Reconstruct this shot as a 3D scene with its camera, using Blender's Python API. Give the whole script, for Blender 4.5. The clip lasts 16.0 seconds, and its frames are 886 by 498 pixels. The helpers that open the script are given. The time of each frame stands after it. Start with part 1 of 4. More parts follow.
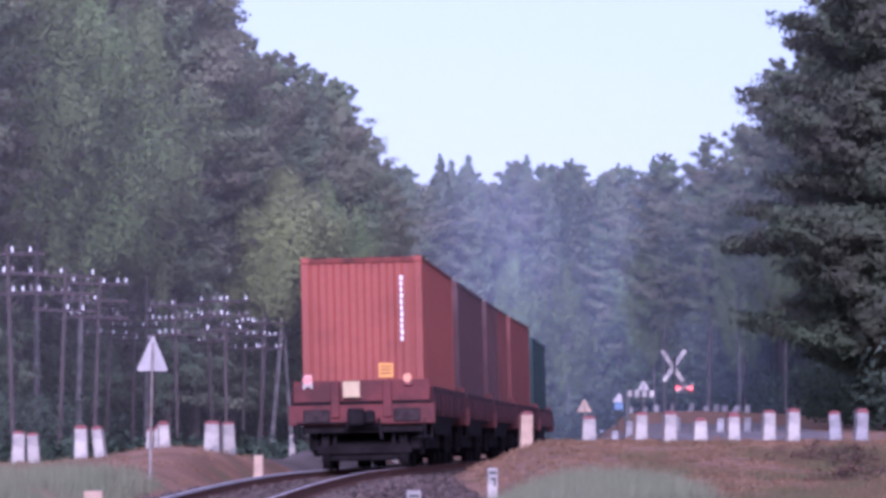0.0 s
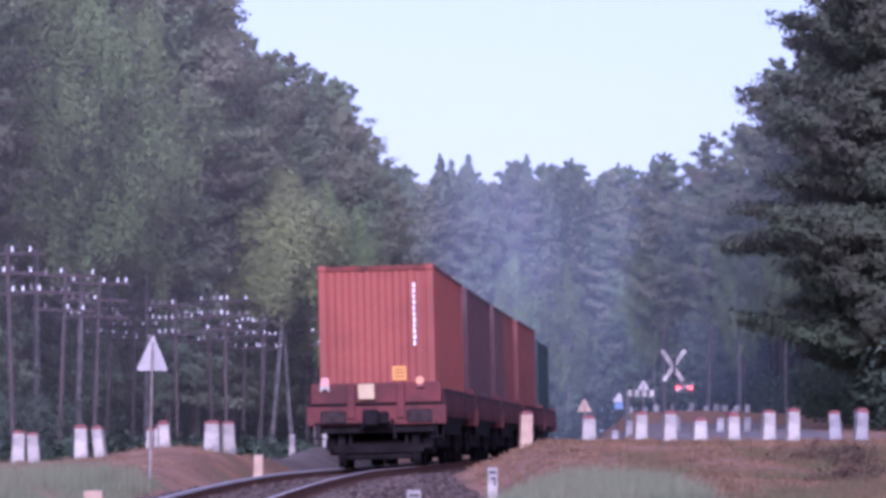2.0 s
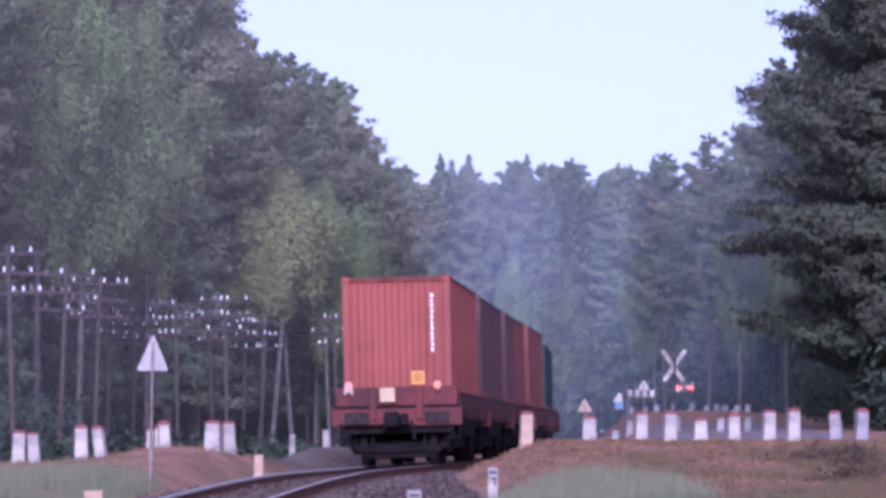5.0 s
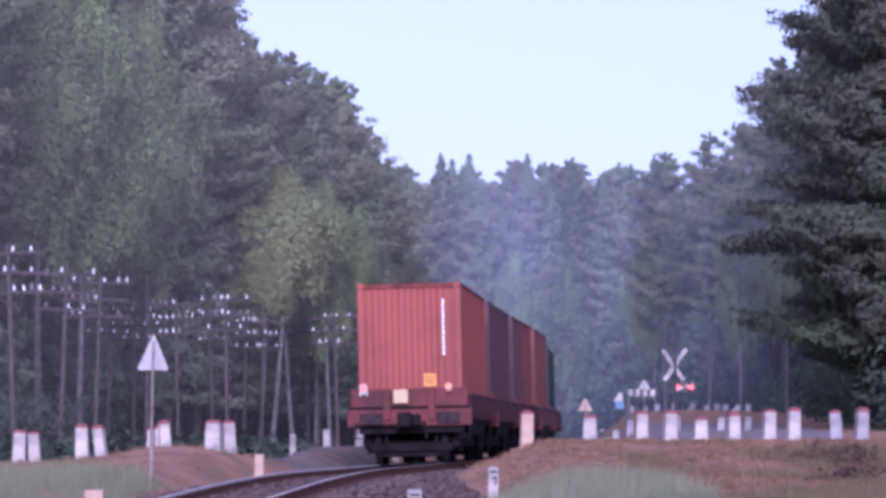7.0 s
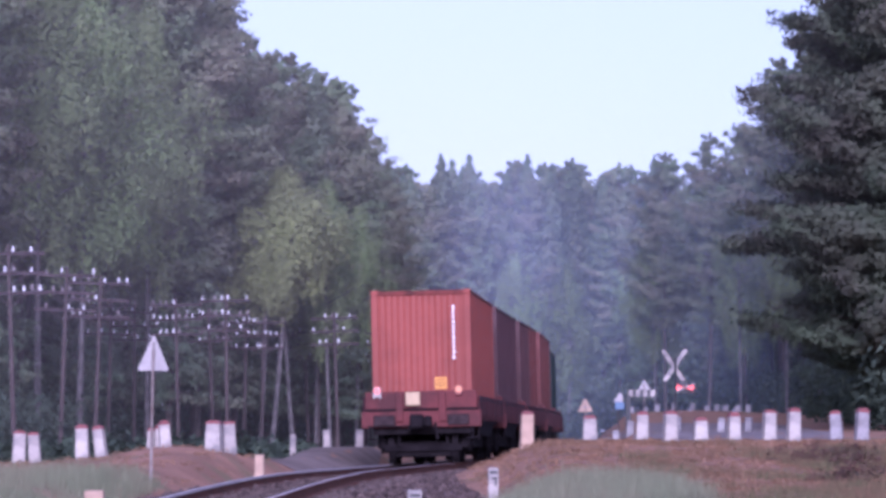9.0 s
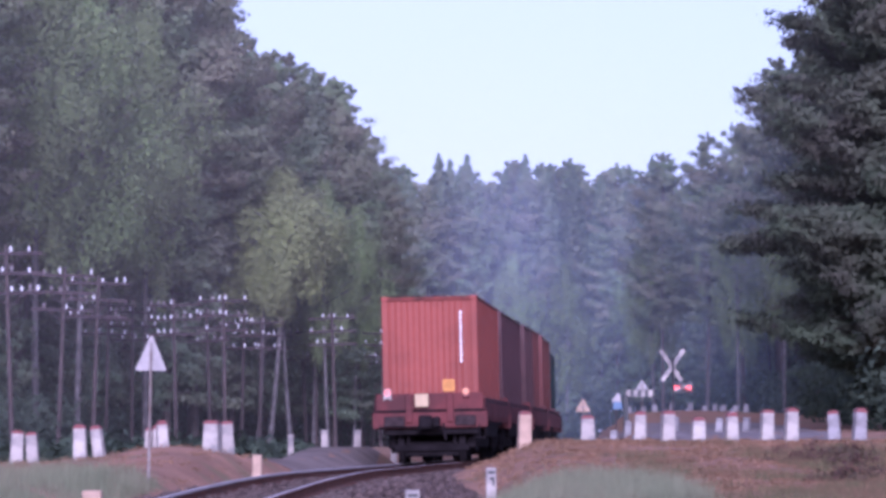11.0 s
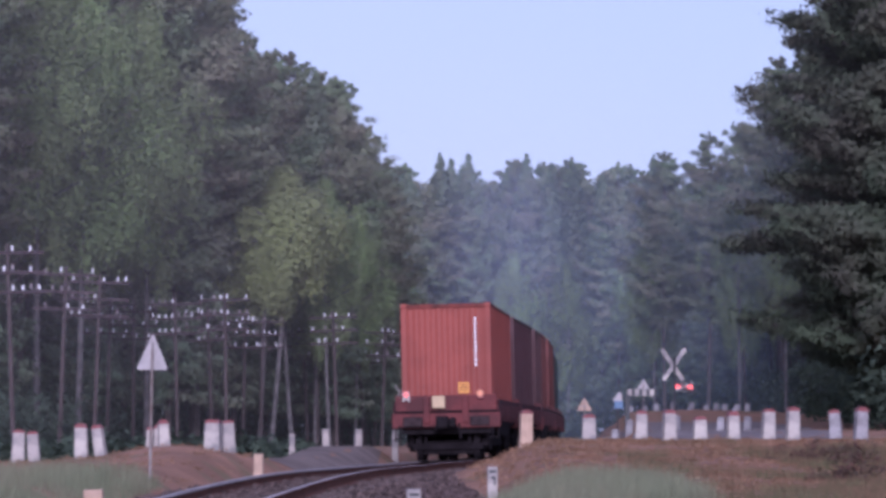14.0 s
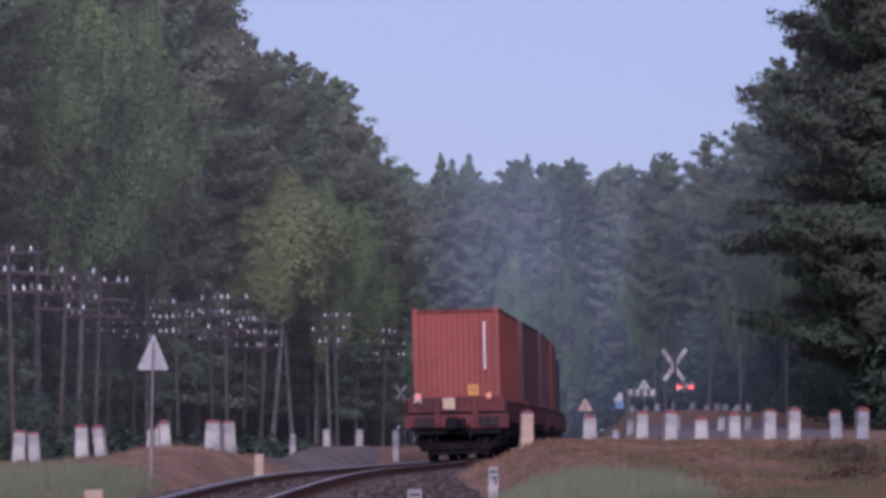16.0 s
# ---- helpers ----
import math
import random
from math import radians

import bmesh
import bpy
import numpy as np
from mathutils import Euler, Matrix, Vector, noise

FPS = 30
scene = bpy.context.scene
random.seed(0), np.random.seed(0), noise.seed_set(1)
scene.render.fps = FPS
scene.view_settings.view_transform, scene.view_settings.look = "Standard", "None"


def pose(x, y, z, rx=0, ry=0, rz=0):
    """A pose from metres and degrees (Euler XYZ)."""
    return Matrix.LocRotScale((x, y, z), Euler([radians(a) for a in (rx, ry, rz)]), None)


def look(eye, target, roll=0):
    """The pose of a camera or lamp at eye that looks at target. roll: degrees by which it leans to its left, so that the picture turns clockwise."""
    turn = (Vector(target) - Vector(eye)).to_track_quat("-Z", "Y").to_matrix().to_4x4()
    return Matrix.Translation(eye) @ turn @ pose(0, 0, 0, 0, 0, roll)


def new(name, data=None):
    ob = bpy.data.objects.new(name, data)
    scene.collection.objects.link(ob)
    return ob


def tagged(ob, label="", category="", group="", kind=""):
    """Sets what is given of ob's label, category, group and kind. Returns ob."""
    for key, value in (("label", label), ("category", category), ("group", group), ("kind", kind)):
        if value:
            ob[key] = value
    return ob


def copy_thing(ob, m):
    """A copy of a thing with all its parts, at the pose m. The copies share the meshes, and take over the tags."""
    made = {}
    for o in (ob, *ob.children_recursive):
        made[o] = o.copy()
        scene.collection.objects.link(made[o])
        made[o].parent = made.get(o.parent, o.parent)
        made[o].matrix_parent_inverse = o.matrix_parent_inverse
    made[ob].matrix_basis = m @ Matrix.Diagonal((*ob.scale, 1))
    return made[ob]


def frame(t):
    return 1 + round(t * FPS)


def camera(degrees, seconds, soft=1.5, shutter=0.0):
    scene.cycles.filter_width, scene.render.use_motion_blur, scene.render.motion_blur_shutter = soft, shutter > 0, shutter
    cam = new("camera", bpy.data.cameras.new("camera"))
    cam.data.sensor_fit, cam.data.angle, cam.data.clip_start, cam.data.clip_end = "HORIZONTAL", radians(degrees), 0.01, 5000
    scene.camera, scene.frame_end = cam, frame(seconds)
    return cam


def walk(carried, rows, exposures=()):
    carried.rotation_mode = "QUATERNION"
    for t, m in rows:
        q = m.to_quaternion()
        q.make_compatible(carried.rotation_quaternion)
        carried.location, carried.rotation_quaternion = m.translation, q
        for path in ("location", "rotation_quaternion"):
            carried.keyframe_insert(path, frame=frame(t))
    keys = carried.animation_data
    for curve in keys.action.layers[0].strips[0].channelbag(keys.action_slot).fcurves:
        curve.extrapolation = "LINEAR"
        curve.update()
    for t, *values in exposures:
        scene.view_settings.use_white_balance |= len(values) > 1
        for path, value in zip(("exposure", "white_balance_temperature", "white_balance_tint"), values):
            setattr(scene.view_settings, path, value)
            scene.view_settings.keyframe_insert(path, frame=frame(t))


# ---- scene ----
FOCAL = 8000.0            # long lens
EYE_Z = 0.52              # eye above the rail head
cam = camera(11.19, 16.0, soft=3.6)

# small shakes of the tripod: seconds, sideways, up (in 1/8000 rad)
SHAKE = [(0, 0, .4), (.5, 0, .1), (1, .3, .1), (1.5, -.1, -.2), (2, -.1, -.2), (2.5, .2, -.1), (3, 0, -.1), (3.5, .1, -.1),
         (4, .7, -.1), (6.5, .2, -.8), (7, 1.3, -1.2), (7.5, 1.1, -.4), (8, 1.1, -1.2), (8.5, 1.2, -.2), (9, 1.5, -.3),
         (11.5, -2.9, -.3), (12, .3, -1.3), (12.5, 2.3, -4.3), (13, 1.3, -1.3), (13.5, 3, -3), (14, -.1, -1.8),
         (14.5, .3, -.2), (15, 1.3, -1.6), (15.5, 1.3, -1.4), (16, 1.2, -1.5)]
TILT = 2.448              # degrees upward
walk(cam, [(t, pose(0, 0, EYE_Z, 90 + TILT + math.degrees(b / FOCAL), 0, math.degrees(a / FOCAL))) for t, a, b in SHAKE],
     exposures=[(0, .31, 4870, 44), (12.3, .31, 4870, 44), (12.6, .1, 4970, 39), (13.0, -.1, 5020, 34), (14.2, -.16, 5020, 32), (14.5, -.49, 5080, 31), (16, -.53, 5110, 31)])

# ---- light: a pale evening sky and a soft low sun behind the camera
world = bpy.data.worlds.new("evening_sky")
scene.world = world
world.use_nodes = True
wn = world.node_tree
sky = wn.nodes.new("ShaderNodeTexSky")
sky.sky_type = "NISHITA"
sky.sun_disc = False
sky.sun_elevation = radians(16)
sky.sun_rotation = radians(172)
sky.air_density = 1.0
sky.dust_density = 1.0
sky.ozone_density = 2.0
wn.nodes["Background"].inputs["Strength"].default_value = 0.15
veil = wn.nodes.new("ShaderNodeMix")        # thin high cloud in front of the blue
veil.data_type = "RGBA"
veil.inputs["Factor"].default_value = .65
veil.inputs["B"].default_value = (4.45, 4.28, 4.95, 1)
wn.links.new(sky.outputs[0], veil.inputs["A"])
wn.links.new(veil.outputs["Result"], wn.nodes["Background"].inputs["Color"])
sun = new("sun", bpy.data.lights.new("sun", "SUN"))
sun.data.energy = 4.6
sun.data.angle = radians(20)
sun.data.color = (1.0, .93, .85)
sun.matrix_world = look((-.8, -36, 10), (0, 0, 0))


# ---- materials
def mat(name, colour, rough=.7, metal=0.0, vary=.25, scale=3.0, fine=40.0, bump=.15, second=None, emit=0.0, island=0.0, perobj=0.0, spec=.5):
    m = bpy.data.materials.new(name)
    m.use_nodes = True
    nt = m.node_tree
    b = nt.nodes["Principled BSDF"]
    b.inputs["Roughness"].default_value = rough
    b.inputs["Metallic"].default_value = metal
    b.inputs["Specular IOR Level"].default_value = spec
    tc = nt.nodes.new("ShaderNodeTexCoord")
    n1 = nt.nodes.new("ShaderNodeTexNoise")
    n1.inputs["Scale"].default_value = scale
    n1.inputs["Detail"].default_value = 5
    n2 = nt.nodes.new("ShaderNodeTexNoise")
    n2.inputs["Scale"].default_value = fine
    n2.inputs["Detail"].default_value = 3
    for n in (n1, n2):
        nt.links.new(tc.outputs["Object"], n.inputs["Vector"])
    mix = nt.nodes.new("ShaderNodeMix")
    mix.data_type = "RGBA"
    c2 = second or tuple(c * (1 - vary) for c in colour)
    mix.inputs["A"].default_value = (*colour, 1)
    mix.inputs["B"].default_value = (*c2, 1)
    ramp = nt.nodes.new("ShaderNodeMapRange")
    ramp.inputs["From Min"].default_value = .38
    ramp.inputs["From Max"].default_value = .62
    nt.links.new(n1.outputs["Fac"], ramp.inputs["Value"])
    nt.links.new(ramp.outputs[0], mix.inputs["Factor"])
    hsv = nt.nodes.new("ShaderNodeHueSaturation")
    nt.links.new(mix.outputs["Result"], hsv.inputs["Color"])
    val = nt.nodes.new("ShaderNodeMapRange")
    val.inputs["To Min"].default_value = 1 - vary * .6
    val.inputs["To Max"].default_value = 1 + vary * .6
    nt.links.new(n2.outputs["Fac"], val.inputs["Value"])
    out = val.outputs[0]
    if island or perobj:
        for amount, node, sock in ((island, "ShaderNodeNewGeometry", "Random Per Island"), (perobj, "ShaderNodeObjectInfo", "Random")):
            if amount:
                g = nt.nodes.new(node)
                r = nt.nodes.new("ShaderNodeMapRange")
                r.inputs["To Min"].default_value = 1 - amount
                r.inputs["To Max"].default_value = 1 + amount
                nt.links.new(g.outputs[sock], r.inputs["Value"])
                mu = nt.nodes.new("ShaderNodeMath")
                mu.operation = "MULTIPLY"
                nt.links.new(out, mu.inputs[0])
                nt.links.new(r.outputs[0], mu.inputs[1])
                out = mu.outputs[0]
                if node == "ShaderNodeObjectInfo":
                    h = nt.nodes.new("ShaderNodeMapRange")
                    h.inputs["To Min"].default_value = .5 - amount * .06
                    h.inputs["To Max"].default_value = .5 + amount * .04
                    nt.links.new(g.outputs[sock], h.inputs["Value"])
                    nt.links.new(h.outputs[0], hsv.inputs["Hue"])
    nt.links.new(out, hsv.inputs["Value"])
    nt.links.new(hsv.outputs[0], b.inputs["Base Color"])
    if bump:
        bp = nt.nodes.new("ShaderNodeBump")
        bp.inputs["Strength"].default_value = bump
        bp.inputs["Distance"].default_value = .02
        nt.links.new(n2.outputs["Fac"], bp.inputs["Height"])
        nt.links.new(bp.outputs[0], b.inputs["Normal"])
    if emit:
        b.inputs["Emission Color"].default_value = (*colour, 1)
        b.inputs["Emission Strength"].default_value = emit
    return m


M_RED = mat("red_container_paint", (.222, .05, .035), .55, vary=.2, scale=.9, fine=9, spec=.2)
M_RED2 = mat("faded_red_container_paint", (.145, .042, .035), .6, vary=.3, scale=.8, fine=9, spec=.2)
M_BLUE = mat("dark_maroon_container_paint", (.072, .030, .032), .55, vary=.3, scale=.8, fine=9, spec=.2)
M_GREYBLUE = mat("grey_mauve_container_paint", (.088, .040, .040), .6, vary=.3, scale=.8, fine=9, spec=.2)
M_GREEN = mat("green_container_paint", (.014, .033, .033), .55, vary=.3, scale=.8, fine=9, spec=.2)
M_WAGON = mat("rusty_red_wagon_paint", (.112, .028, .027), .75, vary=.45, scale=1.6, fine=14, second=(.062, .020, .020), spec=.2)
# side boards get a darker red than deck and ends
M_WAGONSIDE = mat("dark_wagon_boards", (.050, .018, .021), .85, vary=.45, scale=1.4, fine=12, second=(.028, .014, .016), spec=.1)
M_REDTOP = mat("rust_stained_red_paint", (.15, .036, .028), .7, vary=.5, scale=4, fine=20, second=(.07, .022, .018), spec=.15)
M_STEEL = mat("dark_greasy_steel", (.016, .0125, .014), .95, spec=.05, vary=.4, scale=4, fine=30)
M_GREY = mat("grey_buffer_plate", (.040, .026, .027), .85, spec=.1, vary=.4, scale=6, fine=30)
# pale diffuse colour; the rail head's sky sheen is painted in
M_RAIL = mat("worn_rail_steel_with_sheen", (.40, .33, .31), .55, metal=.1, vary=.25, scale=3, fine=50)
M_RAILSIDE = mat("rusty_rail_web", (.13, .056, .038), .9, spec=.1, vary=.3, scale=3, fine=50)
M_WHITE = mat("chalky_white_paint", (.345, .298, .258), .8, vary=.35, scale=3.5, fine=30, second=(.17, .15, .145), perobj=.22)
# greyed paint; on far posts the grey also stands for distance haze
M_OLD_HAZED_WHITE = mat("greyed_and_hazed_whitewash", (.21, .19, .19), .85, vary=.4, scale=4, fine=30, second=(.11, .095, .095), perobj=.3)
M_CAP = mat("faded_red_paint", (.20, .055, .055), .75, vary=.35, scale=6, fine=30)
M_CONC = mat("weathered_concrete", (.40, .27, .19), .9, vary=.3, scale=5, fine=40)
M_MARK = mat("white_stencil_paint", (.72, .68, .66), .6, vary=.12, scale=8, fine=50)
M_BLACK = mat("black_paint", (.02, .02, .022), .6, vary=.3, scale=6, fine=40)
M_YELLOW = mat("yellow_sticker", (.58, .24, .025), .6, vary=.15, scale=10, fine=50)
M_CREAM = mat("cream_plate", (.40, .28, .15), .6, vary=.15, scale=8, fine=50)
M_LENS = mat("red_tail_lens", (.75, .12, .09), .25, vary=.1, scale=8, fine=50)
M_ORANGE = mat("orange_marker_paint", (.55, .19, .08), .5, vary=.15, scale=8, fine=40)
M_DRY = mat("dry_brown_weeds", (.225, .13, .085), .9, vary=.3, scale=.7, fine=5, second=(.16, .095, .058), bump=0, island=.3, spec=.08)
M_DARKWEED = mat("dark_reddish_leaves", (.085, .042, .036), .85, vary=.35, scale=1.5, fine=8, second=(.06, .05, .035), bump=0, island=.2, spec=.08)
M_ROAD = mat("grey_road_gravel", (.185, .142, .122), .95, vary=.3, scale=.8, fine=14, bump=.5, spec=.08)
M_GRAVEL = mat("pale_gravel", (.225, .185, .175), .95, vary=.3, scale=.8, fine=14, bump=.5, spec=.08)
M_LAMP = mat("glowing_red_lamp", (1.0, .06, .04), .3, vary=0, bump=0, emit=1.2)
M_SIGNBACK = mat("bare_zinc_sign_back", (.33, .295, .285), .8, vary=.2, scale=4, fine=30)
M_BLUESIGN = mat("blue_sign_paint", (.045, .105, .20), .5, vary=.15, scale=6, fine=30)
M_WOOD = mat("silvered_pole_wood", (.056, .038, .035), .9, vary=.35, scale=2, fine=22)
M_PALEPOLE = mat("pale_weathered_pole", (.22, .19, .175), .85, vary=.45, scale=2.5, fine=25, second=(.12, .085, .07))
M_ARM = mat("dark_crossarm_wood", (.042, .024, .026), .9, vary=.35, scale=4, fine=30)
M_PORCELAIN = mat("white_porcelain", (.85, .84, .84), .15, vary=.06, scale=4, fine=30, bump=0)
M_CHIPPED = mat("grimy_porcelain", (.36, .30, .30), .5, vary=.5, scale=7, fine=30, second=(.16, .12, .12), bump=0)
M_BARK = mat("grey_brown_bark", (.075, .058, .052), .95, vary=.4, scale=1.5, fine=12, bump=.5, perobj=.25)
M_BIRCHBARK = mat("pale_birch_bark", (.12, .105, .1), .85, vary=.5, scale=2, fine=8, second=(.055, .047, .045), bump=.3)
M_PINE = mat("pine_needles", (.142, .182, .098), .8, vary=.3, scale=.28, fine=1.6, second=(.180, .166, .112), bump=0, island=.10, perobj=.3, spec=.1)
# darker needle tone, used only for the long-limbed pines
M_DARKPINE = mat("dark_pine_needles", (.095, .120, .074), .85, vary=.3, scale=.3, fine=1.8, second=(.112, .108, .08), bump=0, island=.12, perobj=.2, spec=.05)
M_SPRUCE = mat("spruce_needles", (.125, .165, .10), .8, vary=.3, scale=.28, fine=1.6, second=(.155, .158, .108), bump=0, island=.10, perobj=.3, spec=.1)
M_BIRCH = mat("birch_leaves", (.172, .226, .090), .75, vary=.25, scale=.3, fine=1.6, second=(.16, .19, .088), bump=0, island=.12, perobj=.2, spec=.1)
M_YOUNG = mat("young_birch_leaves", (.255, .285, .112), .75, vary=.25, scale=.35, fine=1.8, second=(.23, .25, .115), bump=0, island=.12, perobj=.12, spec=.1)
M_SHRUB = mat("shrub_leaves", (.082, .105, .072), .8, vary=.35, scale=.4, fine=1.5, bump=0, island=.15, spec=.1)
M_GRASS = mat("dry_and_green_grass", (.195, .21, .125), .8, vary=.3, scale=.6, fine=4, second=(.22, .205, .13), bump=0, island=.25, spec=.15)
M_TURF = mat("olive_turf", (.080, .080, .038), .85, vary=.3, scale=.6, fine=4, second=(.13, .078, .048), bump=0, island=.4, spec=.2)
M_STONE = mat("ballast_stone", (.10, .070, .062), .9, vary=.35, scale=1, fine=20, bump=.2, island=.45, spec=.08)
M_SLEEPER = mat("tarred_sleeper", (.085, .058, .048), .9, vary=.35, scale=2, fine=25, perobj=.2)


def ground_material():
    m = mat("sandy_soil_and_turf", (.30, .165, .108), .95, vary=.35, scale=.7, fine=9, second=(.215, .12, .08), bump=.6, spec=.08)
    nt = m.node_tree
    b = nt.nodes["Principled BSDF"]
    old = b.inputs["Base Color"].links[0].from_socket
    tc = nt.nodes.new("ShaderNodeTexCoord")
    n = nt.nodes.new("ShaderNodeTexNoise")
    n.inputs["Scale"].default_value = .6
    n.inputs["Detail"].default_value = 6
    nt.links.new(tc.outputs["Object"], n.inputs["Vector"])
    r = nt.nodes.new("ShaderNodeMapRange")
    r.inputs["From Min"].default_value = .53
    r.inputs["From Max"].default_value = .68
    nt.links.new(n.outputs["Fac"], r.inputs["Value"])
    mx = nt.nodes.new("ShaderNodeMix")
    mx.data_type = "RGBA"
    mx.inputs["B"].default_value = (.165, .135, .075, 1)
    nt.links.new(old, mx.inputs["A"])
    nt.links.new(r.outputs[0], mx.inputs["Factor"])
    nt.links.new(mx.outputs["Result"], b.inputs["Base Color"])
    return m


M_GROUND = ground_material()


def let_light_through(m, share):
    """Leaves pass part of the light that falls on them."""
    nt = m.node_tree
    b = nt.nodes["Principled BSDF"]
    tr = nt.nodes.new("ShaderNodeBsdfTranslucent")
    nt.links.new(b.inputs["Base Color"].links[0].from_socket, tr.inputs["Color"])
    mx = nt.nodes.new("ShaderNodeMixShader")
    mx.inputs["Fac"].default_value = share
    nt.links.new(b.outputs[0], mx.inputs[1])
    nt.links.new(tr.outputs[0], mx.inputs[2])
    nt.links.new(mx.outputs[0], nt.nodes["Material Output"].inputs["Surface"])


for leaf_material in (M_PINE, M_DARKPINE, M_SPRUCE, M_BIRCH, M_YOUNG, M_SHRUB, M_GRASS):
    let_light_through(leaf_material, .35)
M_BED = mat("ballast_bed", (.092, .060, .052), .95, vary=.4, scale=2.5, fine=18, bump=.8, second=(.125, .082, .070), spec=.08)


# ---- mesh helpers
def bm_box(bm, x0, x1, y0, y1, z0, z1, bevel=0.0):
    g = bmesh.ops.create_cube(bm, size=1)
    bmesh.ops.scale(bm, vec=(x1 - x0, y1 - y0, z1 - z0), verts=g["verts"])
    bmesh.ops.translate(bm, vec=((x0 + x1) / 2, (y0 + y1) / 2, (z0 + z1) / 2), verts=g["verts"])
    if bevel:
        edges = list({e for v in g["verts"] for e in v.link_edges})
        bmesh.ops.bevel(bm, geom=edges, offset=bevel, segments=1, affect="EDGES")
    return bm


def box(x0, x1, y0, y1, z0, z1, bevel=0.0):
    return bm_box(bmesh.new(), x0, x1, y0, y1, z0, z1, bevel)


def bm_tube(bm, p, q, r0, r1=None, sides=8):
    p, q = Vector(p), Vector(q)
    g = bmesh.ops.create_cone(bm, cap_ends=True, segments=sides, radius1=r0, radius2=r0 if r1 is None else r1, depth=(q - p).length)
    m = Matrix.Translation((p + q) / 2) @ (q - p).to_track_quat("Z", "Y").to_matrix().to_4x4()
    bmesh.ops.transform(bm, matrix=m, verts=g["verts"])
    return bm


def tube(p, q, r0, r1=None, sides=8):
    return bm_tube(bmesh.new(), p, q, r0, r1, sides)


def bm_prism(bm, outline, y0, y1):
    """A plate in the x-z plane with the given outline, from y0 to y1."""
    a = [bm.verts.new((x, y0, z)) for x, z in outline]
    b = [bm.verts.new((x, y1, z)) for x, z in outline]
    bm.faces.new(a)
    bm.faces.new(list(reversed(b)))
    for i in range(len(a)):
        j = (i + 1) % len(a)
        bm.faces.new((a[j], a[i], b[i], b[j]))
    bmesh.ops.recalc_face_normals(bm, faces=bm.faces[:])
    return bm


def prism(outline, y0, y1):
    return bm_prism(bmesh.new(), outline, y0, y1)


def part(name, bm, material, parent, label="", m=None, smooth=False):
    me = bpy.data.meshes.new(name)
    bm.to_mesh(me)
    bm.free()
    me.materials.append(material)
    if smooth:
        me.shade_smooth()
    ob = new(name, me)
    ob.parent = parent
    if m is not None:
        ob.matrix_basis = m
    if label:
        tagged(ob, label)
    return ob


def mesh_part(name, verts, faces, material, parent=None, label="", normals=None):
    me = bpy.data.meshes.new(name)
    me.from_pydata(verts, [], faces)
    if normals is not None:
        me.shade_smooth()
        me.normals_split_custom_set_from_vertices(normals)
    me.materials.append(material)
    ob = new(name, me)
    ob.parent = parent
    if label:
        tagged(ob, label)
    return ob


def thing(name, label, category, m, group="", kind=""):
    ob = tagged(new(name), label, category, group, kind)
    ob.matrix_basis = m
    return ob


# ---- plan
CANT = 1.3
LINE = [(-400, -26.99), (0, -6.23), (60, -3.12), (110, -.524), (136, .97), (150, 1.86), (163, 2.57), (182, 3.36), (197, 3.88), (230, 4.9), (330, 7.8), (600, 16.0)]
KNOT_Y = np.array([p[0] for p in LINE], float)
KNOT_X = np.array([p[1] for p in LINE], float)
KNOT_D = np.gradient(KNOT_X, KNOT_Y)


def track_x(y):
    """The track's middle line: nearly straight, with a gentle double bend beyond the crossing."""
    i = min(max(int(np.searchsorted(KNOT_Y, y)) - 1, 0), len(LINE) - 2)
    h = KNOT_Y[i + 1] - KNOT_Y[i]
    u = (y - KNOT_Y[i]) / h
    if u < 0 or u > 1:
        return float(KNOT_X[i] + (KNOT_X[i + 1] - KNOT_X[i]) * u)
    return float((2 * u ** 3 - 3 * u ** 2 + 1) * KNOT_X[i] + (u ** 3 - 2 * u ** 2 + u) * h * KNOT_D[i]
                 + (3 * u ** 2 - 2 * u ** 3) * KNOT_X[i + 1] + (u ** 3 - u ** 2) * h * KNOT_D[i + 1])


def heading(y):
    return -math.degrees(math.atan((track_x(y + 4) - track_x(y - 4)) / 8))


def rail_z(y):
    return -.0004 * (85 - max(y, 30)) ** 2 if y < 85 else 0.0


def step(a, b, v):
    u = min(1.0, max(0.0, (v - a) / (b - a)))
    return u * u * (3 - 2 * u)


def mixv(a, b, u):
    return a + (b - a) * u


def bump2(x, y, cx, cy, rx, ry):
    return math.exp(-((x - cx) / rx) ** 2 - ((y - cy) / ry) ** 2)


